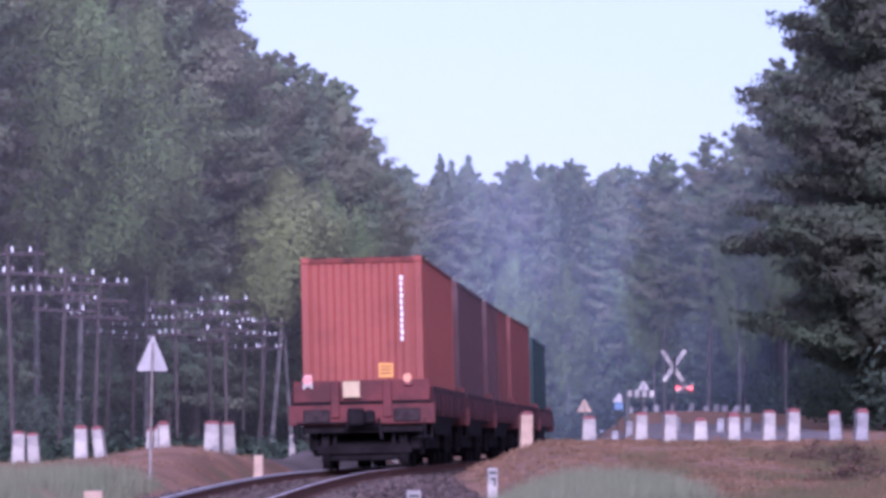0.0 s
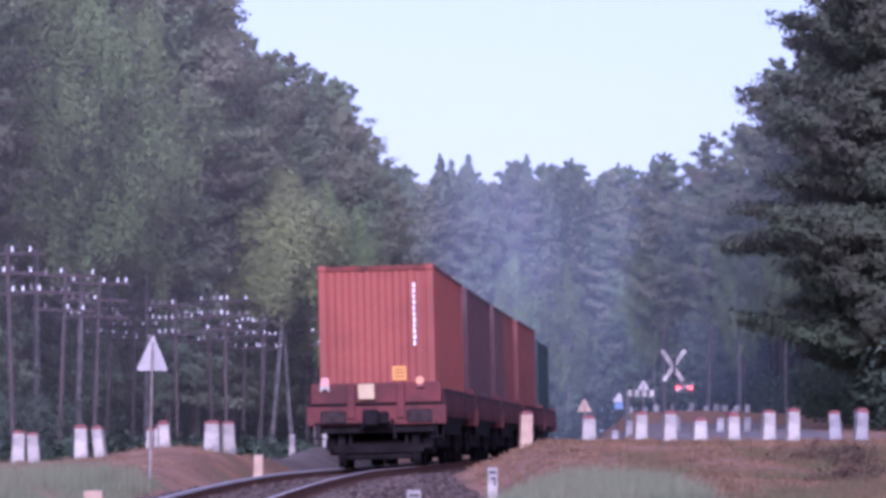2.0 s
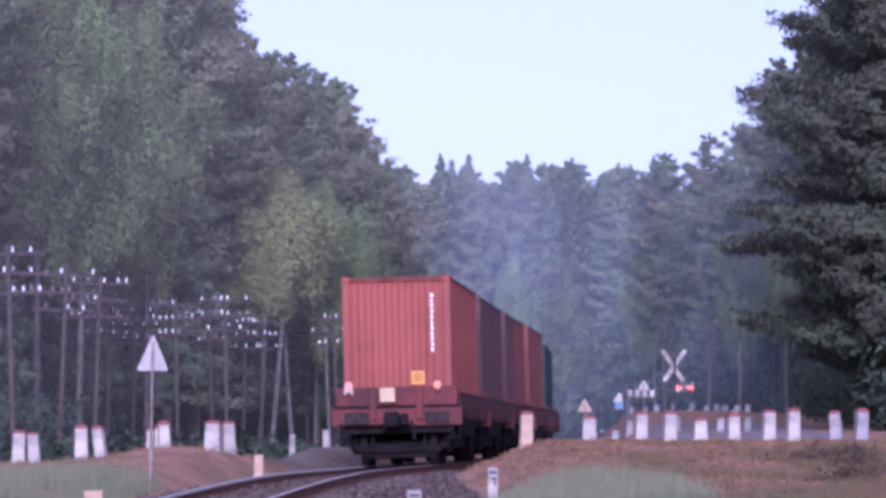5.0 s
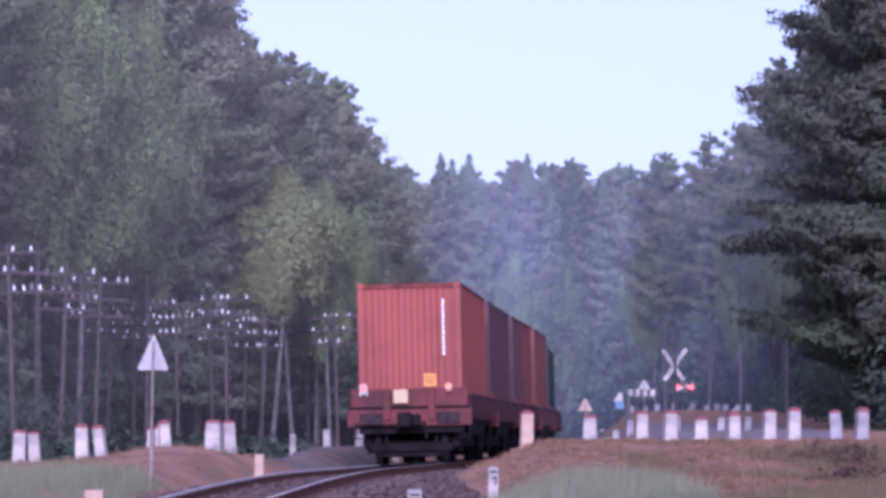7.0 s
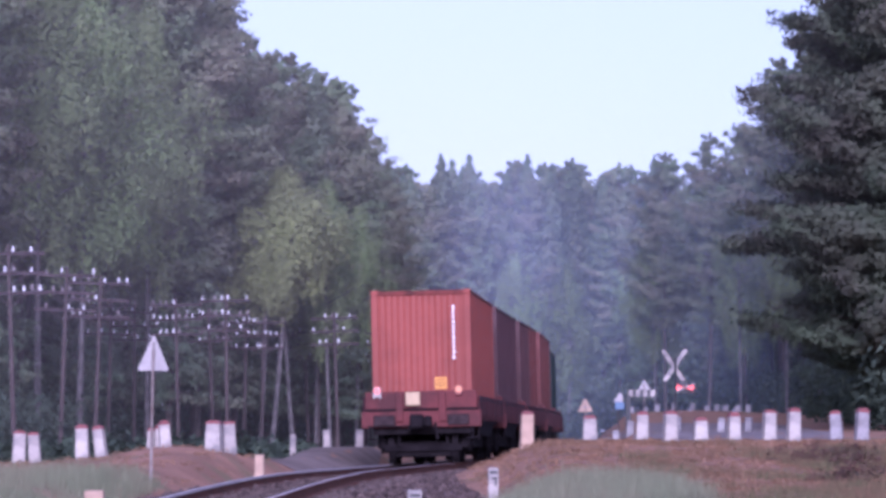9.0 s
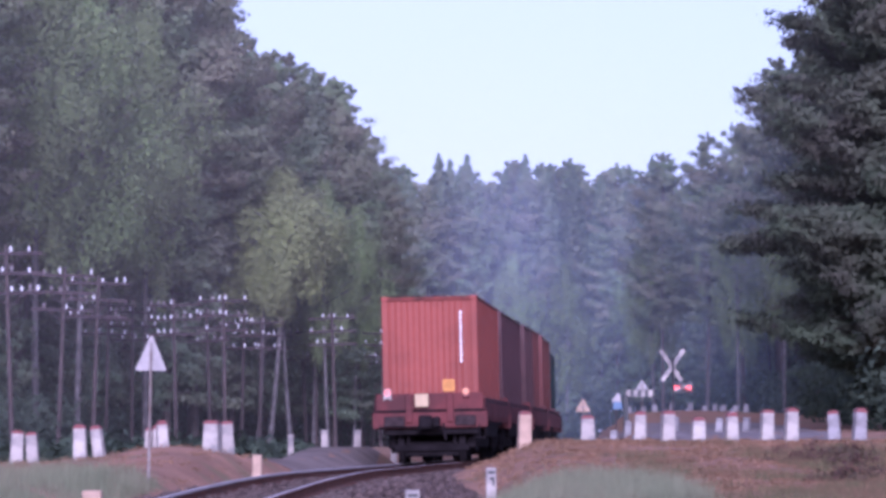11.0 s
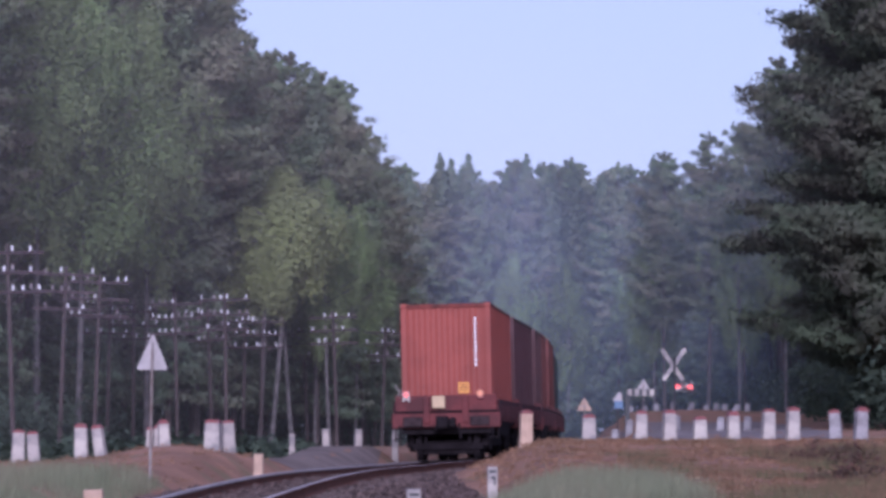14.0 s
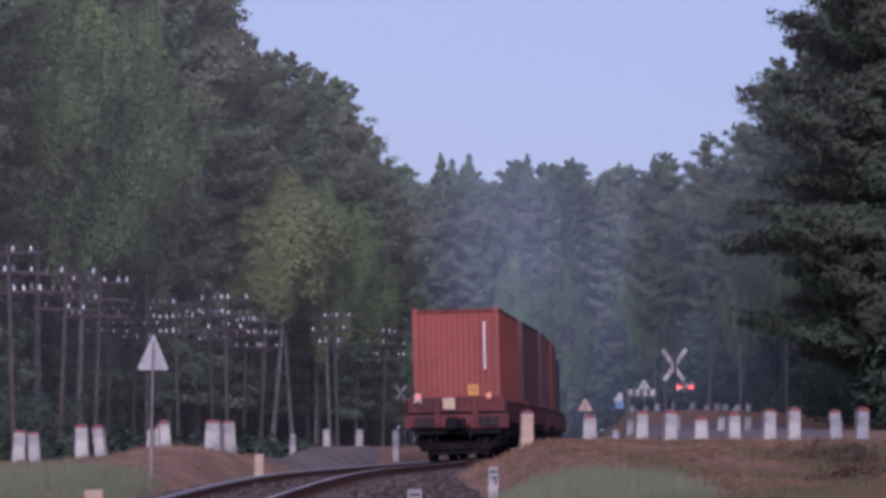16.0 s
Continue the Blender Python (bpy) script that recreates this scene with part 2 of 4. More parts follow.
def ground_z(x, y):
    d = x - track_x(y)
    bed = rail_z(y) - .30 - .35 * step(1.6, 3.2, abs(d))
    # bank on the far side of the line from the poles
    right = mixv(-.30, .50, step(58, 98, y)) - .25 * step(106, 122, y) + .58 * step(120, 150, y) + .40 * step(150, 200, y) + .52 * step(195, 240, y)
    right += .45 * bump2(x, y, 13.5, 238, 6, 9)
    lo = mixv(3.0, .8, step(72, 96, y)) + 1.2 * step(112, 140, y)
    hi = mixv(4.6, 3.6, step(72, 96, y)) + 1.2 * step(112, 140, y)
    left = mixv(-.34, .02, step(55, 98, y)) + .40 * bump2(x, y, -6.0, 101, 1.7, 7) + (.27 * step(104, 114, y) * (1 - step(122, 136, y)) + .10 * step(112, 125, y) * (1 - step(200, 230, y))) * step(-4.1, -3.4, x) - .12 * step(108, 118, y) * step(3.8, 4.8, -x)
    left += .15 * step(136, 190, y)
    lo2 = mixv(2.6, 1.1, step(90, 114, y)) + 1.0 * step(124, 140, y)
    hi2 = mixv(4.4, 2.4, step(90, 114, y)) + 1.0 * step(124, 140, y)
    z = mixv(bed, right, step(lo, hi, d)) if d > 0 else mixv(bed, left, step(lo2, hi2, -d))
    n = noise.noise((x * .8, y * .35, 0)) * .05 + noise.noise((x * 2.3, y * .9, 5)) * .035 + noise.noise((x * 5.1, y * 2.2, 9)) * .02
    return z + n * step(.9, 2.2, abs(d))


def build_ground():
    xs = [-2500, -900, -300, -120, -70, -45] + list(np.arange(-34, -10, 1.5)) + list(np.arange(-10, 12, .125)) + list(np.arange(12, 34, 1.5)) + [45, 70, 120, 300, 900, 2500]
    ys = [-2500, -800, -200, -60, -20, 0, 12, 24, 34] + list(np.arange(40, 130, .6)) + list(np.arange(130, 260, 3)) + list(np.arange(260, 480, 12)) + [560, 800, 1500, 4000]
    nx = len(xs)
    verts = [(x, y, ground_z(x, y)) for y in ys for x in xs]
    faces = [(j * nx + i, j * nx + i + 1, (j + 1) * nx + i + 1, (j + 1) * nx + i) for j in range(len(ys) - 1) for i in range(nx - 1)]
    ob = mesh_part("ground", verts, faces, M_GROUND)
    ob.data.shade_smooth()
    return tagged(ob, "reddish sandy soil with patches of thin grass", "ground", kind="structure")


def build_track():
    # ballast bed
    ys = list(np.arange(30, 131, 1.0)) + list(np.arange(134, 330, 4.0))
    prof = [(-2.7, -.52), (-1.75, -.20), (-.9, -.185), (0, -.20), (.9, -.185), (1.75, -.20), (2.9, -.56)]
    verts, faces = [], []
    for y in ys:
        for d, z in prof:
            verts.append((track_x(y) + d, y, rail_z(y) + z + noise.noise((d * 3, y * 2, 1)) * .03 + d * .012))
    n = len(prof)
    for j in range(len(ys) - 1):
        for i in range(n - 1):
            faces.append((j * n + i, j * n + i + 1, (j + 1) * n + i + 1, (j + 1) * n + i))
    bed = tagged(mesh_part("track_bed", verts, faces, M_BED), "dark grey crushed stone ballast bed", "ballast", kind="structure")
    rng = np.random.default_rng(5)
    # loose stones on the nearer stretch
    V, F = [], []
    for k in range(9000):
        y = 52 + 60 * rng.random() ** 1.3
        d = rng.uniform(-2.6, 2.9)
        z = rail_z(y) + np.interp(d, [p[0] for p in prof], [p[1] for p in prof]) + d * .012
        r = rng.uniform(.025, .06)
        c = np.array([track_x(y) + d, y, z + r * .3])
        o = rng.normal(size=(6, 3)) * .18 + np.array([[1, 0, 0], [-1, 0, 0], [0, 1, 0], [0, -1, 0], [0, 0, .8], [0, 0, -.8]])
        b = len(V)
        V.extend((c + r * p).tolist() for p in o)
        F.extend((b + i, b + j, b + k2) for i, j, k2 in ((0, 2, 4), (2, 1, 4), (1, 3, 4), (3, 0, 4), (2, 0, 5), (1, 2, 5), (3, 1, 5), (0, 3, 5)))
    tagged(mesh_part("ballast_stones", V, F, M_STONE), "loose dark ballast stones beside the rails", "stones", kind="stuff")
    # rails
    head = [(-.035, 0), (.035, 0), (.037, -.035), (.012, -.05), (.012, -.14), (.07, -.165), (.07, -.18), (-.07, -.18), (-.07, -.165), (-.012, -.14), (-.012, -.05), (-.037, -.035)]
    for side, name in ((-1, "rail"), (1, "rail")):
        verts, faces = [], []
        for y in ys:
            for a, z in head:
                verts.append((track_x(y) + side * .795 + a, y, rail_z(y) + z + side * .018))
        n = len(head)
        for j in range(len(ys) - 1):
            for i in range(n):
                k = (i + 1) % n
                faces.append((j * n + i, (j + 1) * n + i, (j + 1) * n + k, j * n + k))
        r = tagged(mesh_part(name, verts, faces, M_RAIL), "steel rail with worn head, painted sheen and rusty web", "rail", kind="structure")
        r.data.materials.append(M_RAILSIDE)
        # left rail carries the painted sheen on its head sides too
        for i, p in enumerate(r.data.polygons):
            p.material_index = 0 if i % n in ((0, 1, 11) if side < 0 else (0,)) else 1
    return bed


# ---- the train
WAGON = 14.6


def ride(y, roll=0.0):
    return Matrix.Translation((track_x(y), y, rail_z(y))) @ pose(0, 0, 0, 0, 0, heading(y)) @ pose(0, 0, 0, 0, -CANT + roll, 0)


def tail_y(t):
    return 90.9 * (.9982 + .023975 * t + 5.476e-5 * t * t)


def corrugated(x0, x1, z0, z1, y, depth, pitch, along="x"):
    """A ribbed steel sheet with thickness."""
    pts, u = [], x0
    while u < x1 - pitch * .5:
        pts += [(u, 0), (u + pitch * .3, 0), (u + pitch * .5, depth), (u + pitch * .8, depth)]
        u += pitch
    pts.append((x1, 0))
    bm = bmesh.new()
    cols = []
    for u, w in pts:
        row = []
        for off, z in ((w, z0), (w, z1)):
            co = (u, y + off, z) if along == "x" else (y + off, u, z)
            row.append(bm.verts.new(co))
        cols.append(row)
    for a, b in zip(cols, cols[1:]):
        bm.faces.new((a[0], b[0], b[1], a[1]))
    bmesh.ops.recalc_face_normals(bm, faces=bm.faces[:])
    return bm


def build_container(label, material, length, height, m, marks=False):
    """Origin at the middle of its floor; the end at -length/2 looks back along the line."""
    c = thing("shipping_container", label, "container", m, "containers on the train")
    L, W, H = length / 2, 1.219, height
    part("end_wall", corrugated(-W + .08, W - .08, .16, H - .12, -L + .03, .026, .305), material, c)
    part("end_wall", corrugated(-W + .08, W - .08, .16, H - .12, L - .07, .036, .236), material, c)
    for sgn in (-1, 1):
        part("side_wall", corrugated(-L + .1, L - .1, .15, H - .08, sgn * (W - .012), .034 * -sgn, .278, "y"), material, c)
        part("top_rail", box(sgn * (W - .05) - .05, sgn * (W - .05) + .05, -L + .16, L - .16, H - .09, H - .01, .01), M_REDTOP if marks else material, c)
        part("bottom_rail", box(sgn * (W - .045) - .045, sgn * (W - .045) + .045, -L + .16, L - .16, .02, .16, .01), material, c)
    for sx in (-1, 1):
        for sy in (-1, 1):
            part("corner_post", box(sx * (W - .08) - .08, sx * (W - .08) + .08, sy * (L - .08) - .08, sy * (L - .08) + .08, .11, H - .12, .012), material, c)
            for z in (0, H - .12):
                part("corner_casting", box(sx * (W - .085) - .09, sx * (W - .085) + .09, sy * (L - .08) - .09, sy * (L - .08) + .09, z, z + .118, .015), material, c)
    for sy in (-1, 1):
        part("header", box(-W + .08, W - .08, sy * (L - .05) - .05, sy * (L - .05) + .05, H - .13, H - .02, .01), M_REDTOP if marks else material, c)
        part("end_sill", box(-W + .08, W - .08, sy * (L - .05) - .05, sy * (L - .05) + .05, .01, .16, .01), material, c)
    bm = bmesh.new()
    u = -L + .1
    while u < L - .2:
        bm_box(bm, -W + .05, W - .05, u, u + .30, H - .05, H - .025)
        bm_box(bm, -W + .05, W - .05, u + .30, u + .42, H - .06, H - .035)
        u += .42
    part("roof", bm, material, c)
    part("floor_panel", box(-W + .06, W - .06, -L + .1, L - .1, .10, .15), M_STEEL, c)
    if marks:
        # column of white characters, too small to read: plain bars
        z = H - .40
        for k in range(11):
            h = .088 if k not in (4, 10) else .10
            part("marking_bar", box(.77, .816 if k % 3 else .826, -L - .006, -L + .03, z - h, z), M_MARK, c, "white painted marking bar")
            z -= h + .032
        part("sticker", box(.31, .60, -L - .006, -L + .03, .46, .75), M_YELLOW, c, "square yellow warning sticker")
        for dz in (.53, .60, .67):
            part("sticker_bar", box(.35, .56, -L - .010, -L - .006, dz, dz + .025), M_WAGON, c, "small dark printed bar")
    return c


def build_wagon(m, tail=False):
    w = thing("flat_wagon", "rusty red flat wagon with folding side boards" + (" and tail lamps" if tail else ""), "wagon", m, "wagons of the train")
    L = 6.75
    part("deck", box(-1.36, 1.36, -L, L, 1.20, 1.35, .02), M_WAGON, w)
    part("centre_sill", box(-.30, .30, -L + .1, L - .1, .86, 1.20, .02), M_STEEL, w)
    for sgn in (-1, 1):
        # fish-bellied side sill
        bm = bmesh.new()
        out = [(-L + .1, 1.20), (-L + .1, .98), (-4.4, .95), (-2.6, .66), (2.6, .66), (4.4, .95), (L - .1, .98), (L - .1, 1.20)]
        a = [bm.verts.new((sgn * 1.22 - .03, y, z)) for y, z in out]
        b = [bm.verts.new((sgn * 1.22 + .03, y, z)) for y, z in out]
        bm.faces.new(a)
        bm.faces.new(list(reversed(b)))
        for i in range(len(a)):
            j = (i + 1) % len(a)
            bm.faces.new((a[j], a[i], b[i], b[j]))
        bmesh.ops.recalc_face_normals(bm, faces=bm.faces[:])
        part("side_sill", bm, M_STEEL, w)
        for k in range(4):
            y0 = -L + .25 + k * 3.28
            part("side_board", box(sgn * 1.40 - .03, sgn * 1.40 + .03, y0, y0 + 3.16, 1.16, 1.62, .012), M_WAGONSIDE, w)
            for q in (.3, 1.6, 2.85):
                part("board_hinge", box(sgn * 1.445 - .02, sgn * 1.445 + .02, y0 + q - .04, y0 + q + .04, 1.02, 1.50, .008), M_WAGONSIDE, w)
        part("step_rail", tube((sgn * 1.38, -L + .2, .55), (sgn * 1.38, -L + .6, .55), .02), M_STEEL, w)
        part("step_rail", tube((sgn * 1.38, -L + .2, .55), (sgn * 1.38, -L + .2, 1.1), .02), M_STEEL, w)
    for sy in (-1, 1):
        e = sy * L
        part("headstock", box(-1.46, 1.46, e - .06, e + .06, .88, 1.28, .015), M_WAGON, w)
        bd = part("end_board", box(-1.36, 1.36, e - .035 - sy * .02, e + .035 - sy * .02, 1.34, 1.76, .012), M_WAGON, w)
        # dark strip paints in the shaded gap below the end board
        part("board_rib", box(-1.36, 1.36, e + sy * .03 - .025, e + sy * .03 + .025, 1.285, 1.345, .008), M_STEEL, bd)
        for x in (-.52, .52):
            part("stake", box(x - .085, x + .085, e + sy * .10 - .05, e + sy * .10 + .05, 1.02, 1.74, .015), M_WAGON, w)
        for x in (-.9, .9):
            part("buffer_plate", box(x - .27, x + .27, e + sy * .085 - .025, e + sy * .085 + .025, .92, 1.19, .03), M_GREY, w, "grey steel end plate")
        part("coupler_shank", box(-.10, .10, min(e, e + sy * .35), max(e, e + sy * .35), .93, 1.13, .02), M_STEEL, w)
        hd = bmesh.new()
        bm_box(hd, -.26, .08, min(e + sy * .30, e + sy * .58), max(e + sy * .30, e + sy * .58), .86, 1.20, .04)
        bm_box(hd, .08, .28, min(e + sy * .30, e + sy * .47), max(e + sy * .30, e + sy * .47), .90, 1.16, .04)
        part("coupler_head", hd, M_STEEL, w)
        part("coupler_guard", box(-.32, .32, e + sy * .08 - .02, e + sy * .08 + .02, .80, .90, .01), M_STEEL, w)
        part("uncoupling_rod", tube((-1.3, e + sy * .14, .92), (.3, e + sy * .14, .92), .016), M_STEEL, w)
        part("brake_hose", tube((.34, e + sy * .12, 1.0), (.40, e + sy * .22, .58), .03), M_STEEL, w)
        for x in (-1.25, 1.25):
            part("foot_step", box(x - .16, x + .16, e - .12, e + .02, .60, .63, .005), M_STEEL, w)
            part("step_bracket", box(x - .015, x + .015, e - .06, e - .02, .62, .98), M_STEEL, w)
    wheels = []
    for by in (-4.85, 4.85):
        bg = part("bogie", box(-.28, .28, by - .25, by + .25, .42, .82, .05), M_STEEL, w)
        for sgn in (-1, 1):
            fr = bmesh.new()
            x = sgn * 1.02
            bm_box(fr, x - .09, x + .09, by - 1.15, by + 1.15, .62, .78, .03)
            bm_box(fr, x - .08, x + .08, by - .55, by + .55, .26, .38, .03)
            bm_box(fr, x - .11, x + .11, by - 1.13, by - .72, .36, .64, .04)
            bm_box(fr, x - .11, x + .11, by + .72, by + 1.13, .36, .64, .04)
            part("bogie_frame", fr, M_STEEL, bg)
            for q in (-.2, .2):
                part("spring", tube((x, by + q, .38), (x, by + q, .62), .09, .09, 10), M_STEEL, bg)
        for ay in (by - .925, by + .925):
            bm = bmesh.new()
            bm_tube(bm, (-1.1, 0, 0), (1.1, 0, 0), .075, .075, 10)
            for sgn in (-1, 1):
                bm_tube(bm, (sgn * .735, 0, 0), (sgn * .86, 0, 0), .475, .47, 28)
                bm_tube(bm, (sgn * .705, 0, 0), (sgn * .735, 0, 0), .505, .505, 28)
                bm_box(bm, sgn * .87 - .012, sgn * .87 + .012, -.30, .30, -.05, .05)
            wheels.append(part("wheelset", bm, M_STEEL, w, m=pose(0, ay, .475)))
        part("brake_beam", box(-.95, .95, by - 1.42, by - 1.34, .30, .46, .01), M_STEEL, bg)
        part("brake_beam", box(-.95, .95, by + 1.34, by + 1.42, .30, .46, .01), M_STEEL, bg)
        # solid dark box added to fill the bogie where shadow lies
        part("brake_gear", box(-.70, .70, by - 1.30, by + 1.30, .16, .50, .03), M_STEEL, bg)
        part("bolster", box(-1.18, 1.18, by - .22, by + .22, .52, .86, .04), M_STEEL, bg)
        part("brake_hanger", box(-.62, -.56, by - 1.42, by - 1.30, .40, .95), M_STEEL, bg)
        part("brake_hanger", box(.56, .62, by - 1.42, by - 1.30, .40, .95), M_STEEL, bg)
    for q in (-3.2, -1.6, 0, 1.6, 3.2):
        part("cross_bearer", box(-1.2, 1.2, q - .08, q + .08, .74, 1.20, .01), M_STEEL, w)
    part("air_tank", tube((-.55, 1.6, .56), (-.55, 3.0, .56), .2, .2, 12), M_STEEL, w)
    # added dark boxes that stand in for the shadow below the sills
    part("tool_box", box(.35, 1.05, -2.4, 2.4, .38, .80, .03), M_STEEL, w)
    part("tool_box", box(-1.05, -.8, -2.4, 1.2, .38, .80, .03), M_STEEL, w)
    part("end_bearer", box(-1.2, 1.2, -L + .12, -L + .3, .72, 1.2, .01), M_STEEL, w)
    for x, z, l in ((-1.0, .62, .5), (.75, .70, .9)):
        part("brake_cylinder", tube((x * .6, -1.2, z), (x * .6, -1.2 + l, z), .16, .16, 12), M_STEEL, w)
    if tail:
        pl = part("route_plate", box(-.36, -.02, -L - .20, -L - .165, 1.42, 1.74, .006), M_CREAM, w, "square cream route plate")
        part("plate_hook", box(-.21, -.17, -L - .165, -L - .03, 1.66, 1.70), M_STEEL, pl)
        for x, big in ((-1.06, True), (.93, False)):
            lm = part("tail_lamp", box(x - .085, x + .085, -L - .13, -L - .02, 1.64, 1.88, .02), M_WHITE if big else M_CAP, w, "white framed tail lamp" if big else "faded orange marker disc")
            part("lens", tube((x, -L - .15, 1.79), (x, -L - .12, 1.79), .085, .085, 16), M_LENS if big else M_ORANGE, lm, "pinkish red lens" if big else "dull orange disc")
            if big:
                part("lamp_leg", box(x - .095, x - .055, -L - .14, -L - .10, 1.60, 1.80), M_WHITE, lm)
                part("lamp_leg", box(x + .055, x + .095, -L - .14, -L - .10, 1.60, 1.80), M_WHITE, lm)
    return w, wheels


# ---- road furniture
def build_post(x, y, top, width, lean=0.0, cap=True, concrete=False, bare=False, grey=False):
    base = ground_z(x, y)
    h = top - base
    label = "square white guard post with faded red top" if cap else ("short bare concrete stub post" if concrete else "square whitewashed guard post")
    p = thing("guard_post" if not concrete else "concrete_stub", label, "post", pose(x, y, base - .05, 0, lean + random.uniform(-1.6, 1.6), random.uniform(-12, 12)), "guard posts at the crossing")
    w = width / 2
    h += .05
    capz = h - (random.uniform(.06, .10) if cap else .02)
    bm = bmesh.new()
    bm_prism(bm, [(-w * 1.06, 0), (w * 1.06, 0), (w * .98, capz * .55), (w * .93, capz), (-w * .93, capz), (-w * .98, capz * .55)], -w, w)
    bmesh.ops.bevel(bm, geom=bm.edges[:], offset=.012, segments=1, affect="EDGES")
    part("shaft", bm, M_CONC if concrete or bare else M_OLD_HAZED_WHITE if grey else M_WHITE, p)
    if cap:
        bm = bmesh.new()
        bm_prism(bm, [(-w * .95, capz), (w * .95, capz), (w * .93, capz + .03), (w * .45, h), (-w * .45, h), (-w * .93, capz + .03)], -w * .97, w * .97)
        part("cap", bm, M_CAP, p, "faded red painted top")
    return p


def build_posts():
    # plan place, height of the top, width, lean
    near_row = [(1.78, 97.5, 1.19, .275, 0), (3.20, 99, 1.11, .30, 0), (4.52, 103, 1.22, .27, 0), (4.95, 99, 1.21, .28, 0),
                (5.85, 103, 1.09, .30, 0), (6.35, 99, 1.18, .26, 0), (7.40, 103, 1.26, .28, 0), (7.65, 99, 1.27, .27, 0),
                (8.96, 103, 1.24, .27, -4), (9.13, 99, 1.27, .27, 2)]
    left_row = [(-9.40, 100, .78, .28, 2), (-9.02, 100, .74, .26, -5), (-7.90, 99, .91, .28, -2), (-7.55, 100, .89, .24, -8),
                (-6.62, 102, .85, .16, 3), (-6.42, 102, .91, .17, 0), (-6.15, 100, 1.0, .24, -3), (-5.08, 100, 1.0, .34, 1), (-4.86, 103, 1.0, .27, -3)]
    left_far = [(-4.27, 128, .76, .17, 0), (-3.31, 128, .89, .19, -2), (-2.40, 128, .89, .20, 1), (-1.38, 130, .86, .18, 0)]
    bank = [(10.0, 242), (10.9, 244), (11.4, 242), (12.2, 240), (13.3, 242), (14.1, 243), (14.6, 242), (15.1, 243), (15.7, 242), (16.3, 242)]
    slope = [(5.4, 150), (5.8, 152), (6.15, 150), (7.65, 150), (7.95, 154), (9.2, 150), (10.15, 151), (11.0, 152)]
    for x, y, top, w, lean in near_row + left_row:
        build_post(x, y, top, w, lean, bare=w == .275, grey=x > 8.5)
    for x, y, top, w, lean in left_far:
        build_post(x, y, top, w, lean, cap=False)
    # far posts: distance haze is put into their grey colour
    for x, y in bank:
        build_post(x, y, ground_z(x, y) + random.uniform(.42, .5), .28, random.uniform(-3, 3), cap=False, grey=True)
    for x, y in slope:
        build_post(x, y, ground_z(x, y) + random.uniform(.5, .6), .24, random.uniform(-3, 3), cap=False, grey=True)
    build_post(-3.26, 80, .32, .17, 0, cap=False, concrete=True)
    build_post(-4.62, 60, -.10, .27, 0, cap=False, concrete=True)


def build_picket(x, y, top, w):
    base = ground_z(x, y) - .03
    p = thing("picket_marker", "low white picket marker with worn black figures", "marker post", pose(x, y, base, 0, 0, 4))
    h = top - base
    part("post", box(-w / 2, w / 2, -.05, .05, 0, h, .012), M_WHITE, p)
    part("figure_bar", box(-w * .33, w * .36, -.056, -.05, h - .10, h - .06), M_BLACK, p, "worn black bar")
    part("figure_bar", box(-w * .15, w * .30, -.056, -.05, h - .20, h - .16), M_BLACK, p, "worn black bar")
    part("figure_bar", box(w * .12, w * .30, -.056, -.05, h - .30, h - .17), M_BLACK, p, "worn black bar")
    return p


def plank(p, q, w, y0, y1):
    p, q = Vector(p), Vector(q)
    d = (q - p).normalized()
    n = Vector((-d.y, d.x)) * w / 2
    tip = d * w * .35
    return prism([tuple(p + n), tuple(p - tip), tuple(p - n), tuple(q - n), tuple(q + tip), tuple(q + n)], y0, y1)


def build_saltire(x, y, z, arm, signal=True):
    g = ground_z(x, y)
    s = thing("crossing_sign", "white diagonal cross sign on a dark pole" + (" with red lights" if signal else ""), "crossing sign", pose(x, y, g))
    h = z - g
    part("pole", tube((.03, -.11, -.1), (.03, -.11, h + arm * .2), .04, .035), M_BLACK if signal else M_WOOD, s)
    a = arm / 2
    part("cross_arm", plank((-a * .58, h + a * .78), (a * .50, h - a * .78), arm * .115, -.02, .01), M_WHITE, s, "white painted plank")
    part("cross_arm", plank((-a * .50, h - a * .78), (a * .62, h + a * .82), arm * .115, -.055, -.025), M_WHITE, s, "white painted plank")
    if signal:
        b = part("backboard", prism([(.06, h - .74), (.52, h - .74), (.58, h - .62), (.52, h - .45), (.06, h - .45), (0, h - .6)], -.01, .02), M_BLACK, s, "black signal backboard")
        part("bracket", box(.03, .3, .02, .05, h - .62, h - .57), M_BLACK, s)
        for px in (.14, .44):
            part("lamp", tube((px, -.07, h - .6), (px, -.01, h - .6), .085, .085, 16), M_LAMP, b, "lit red signal lamp")
            part("visor", tube((px, -.16, h - .50), (px, -.01, h - .49), .05, .06, 8), M_BLACK, b)
        part("red_white_plank", plank((.05, h - .70), (.53, h - .49), .055, -.10, -.075), M_WHITE, b, "white strip")
        part("red_white_plank", plank((.05, h - .49), (.53, h - .70), .055, -.125, -.105), M_CAP, b, "red strip")
    return s


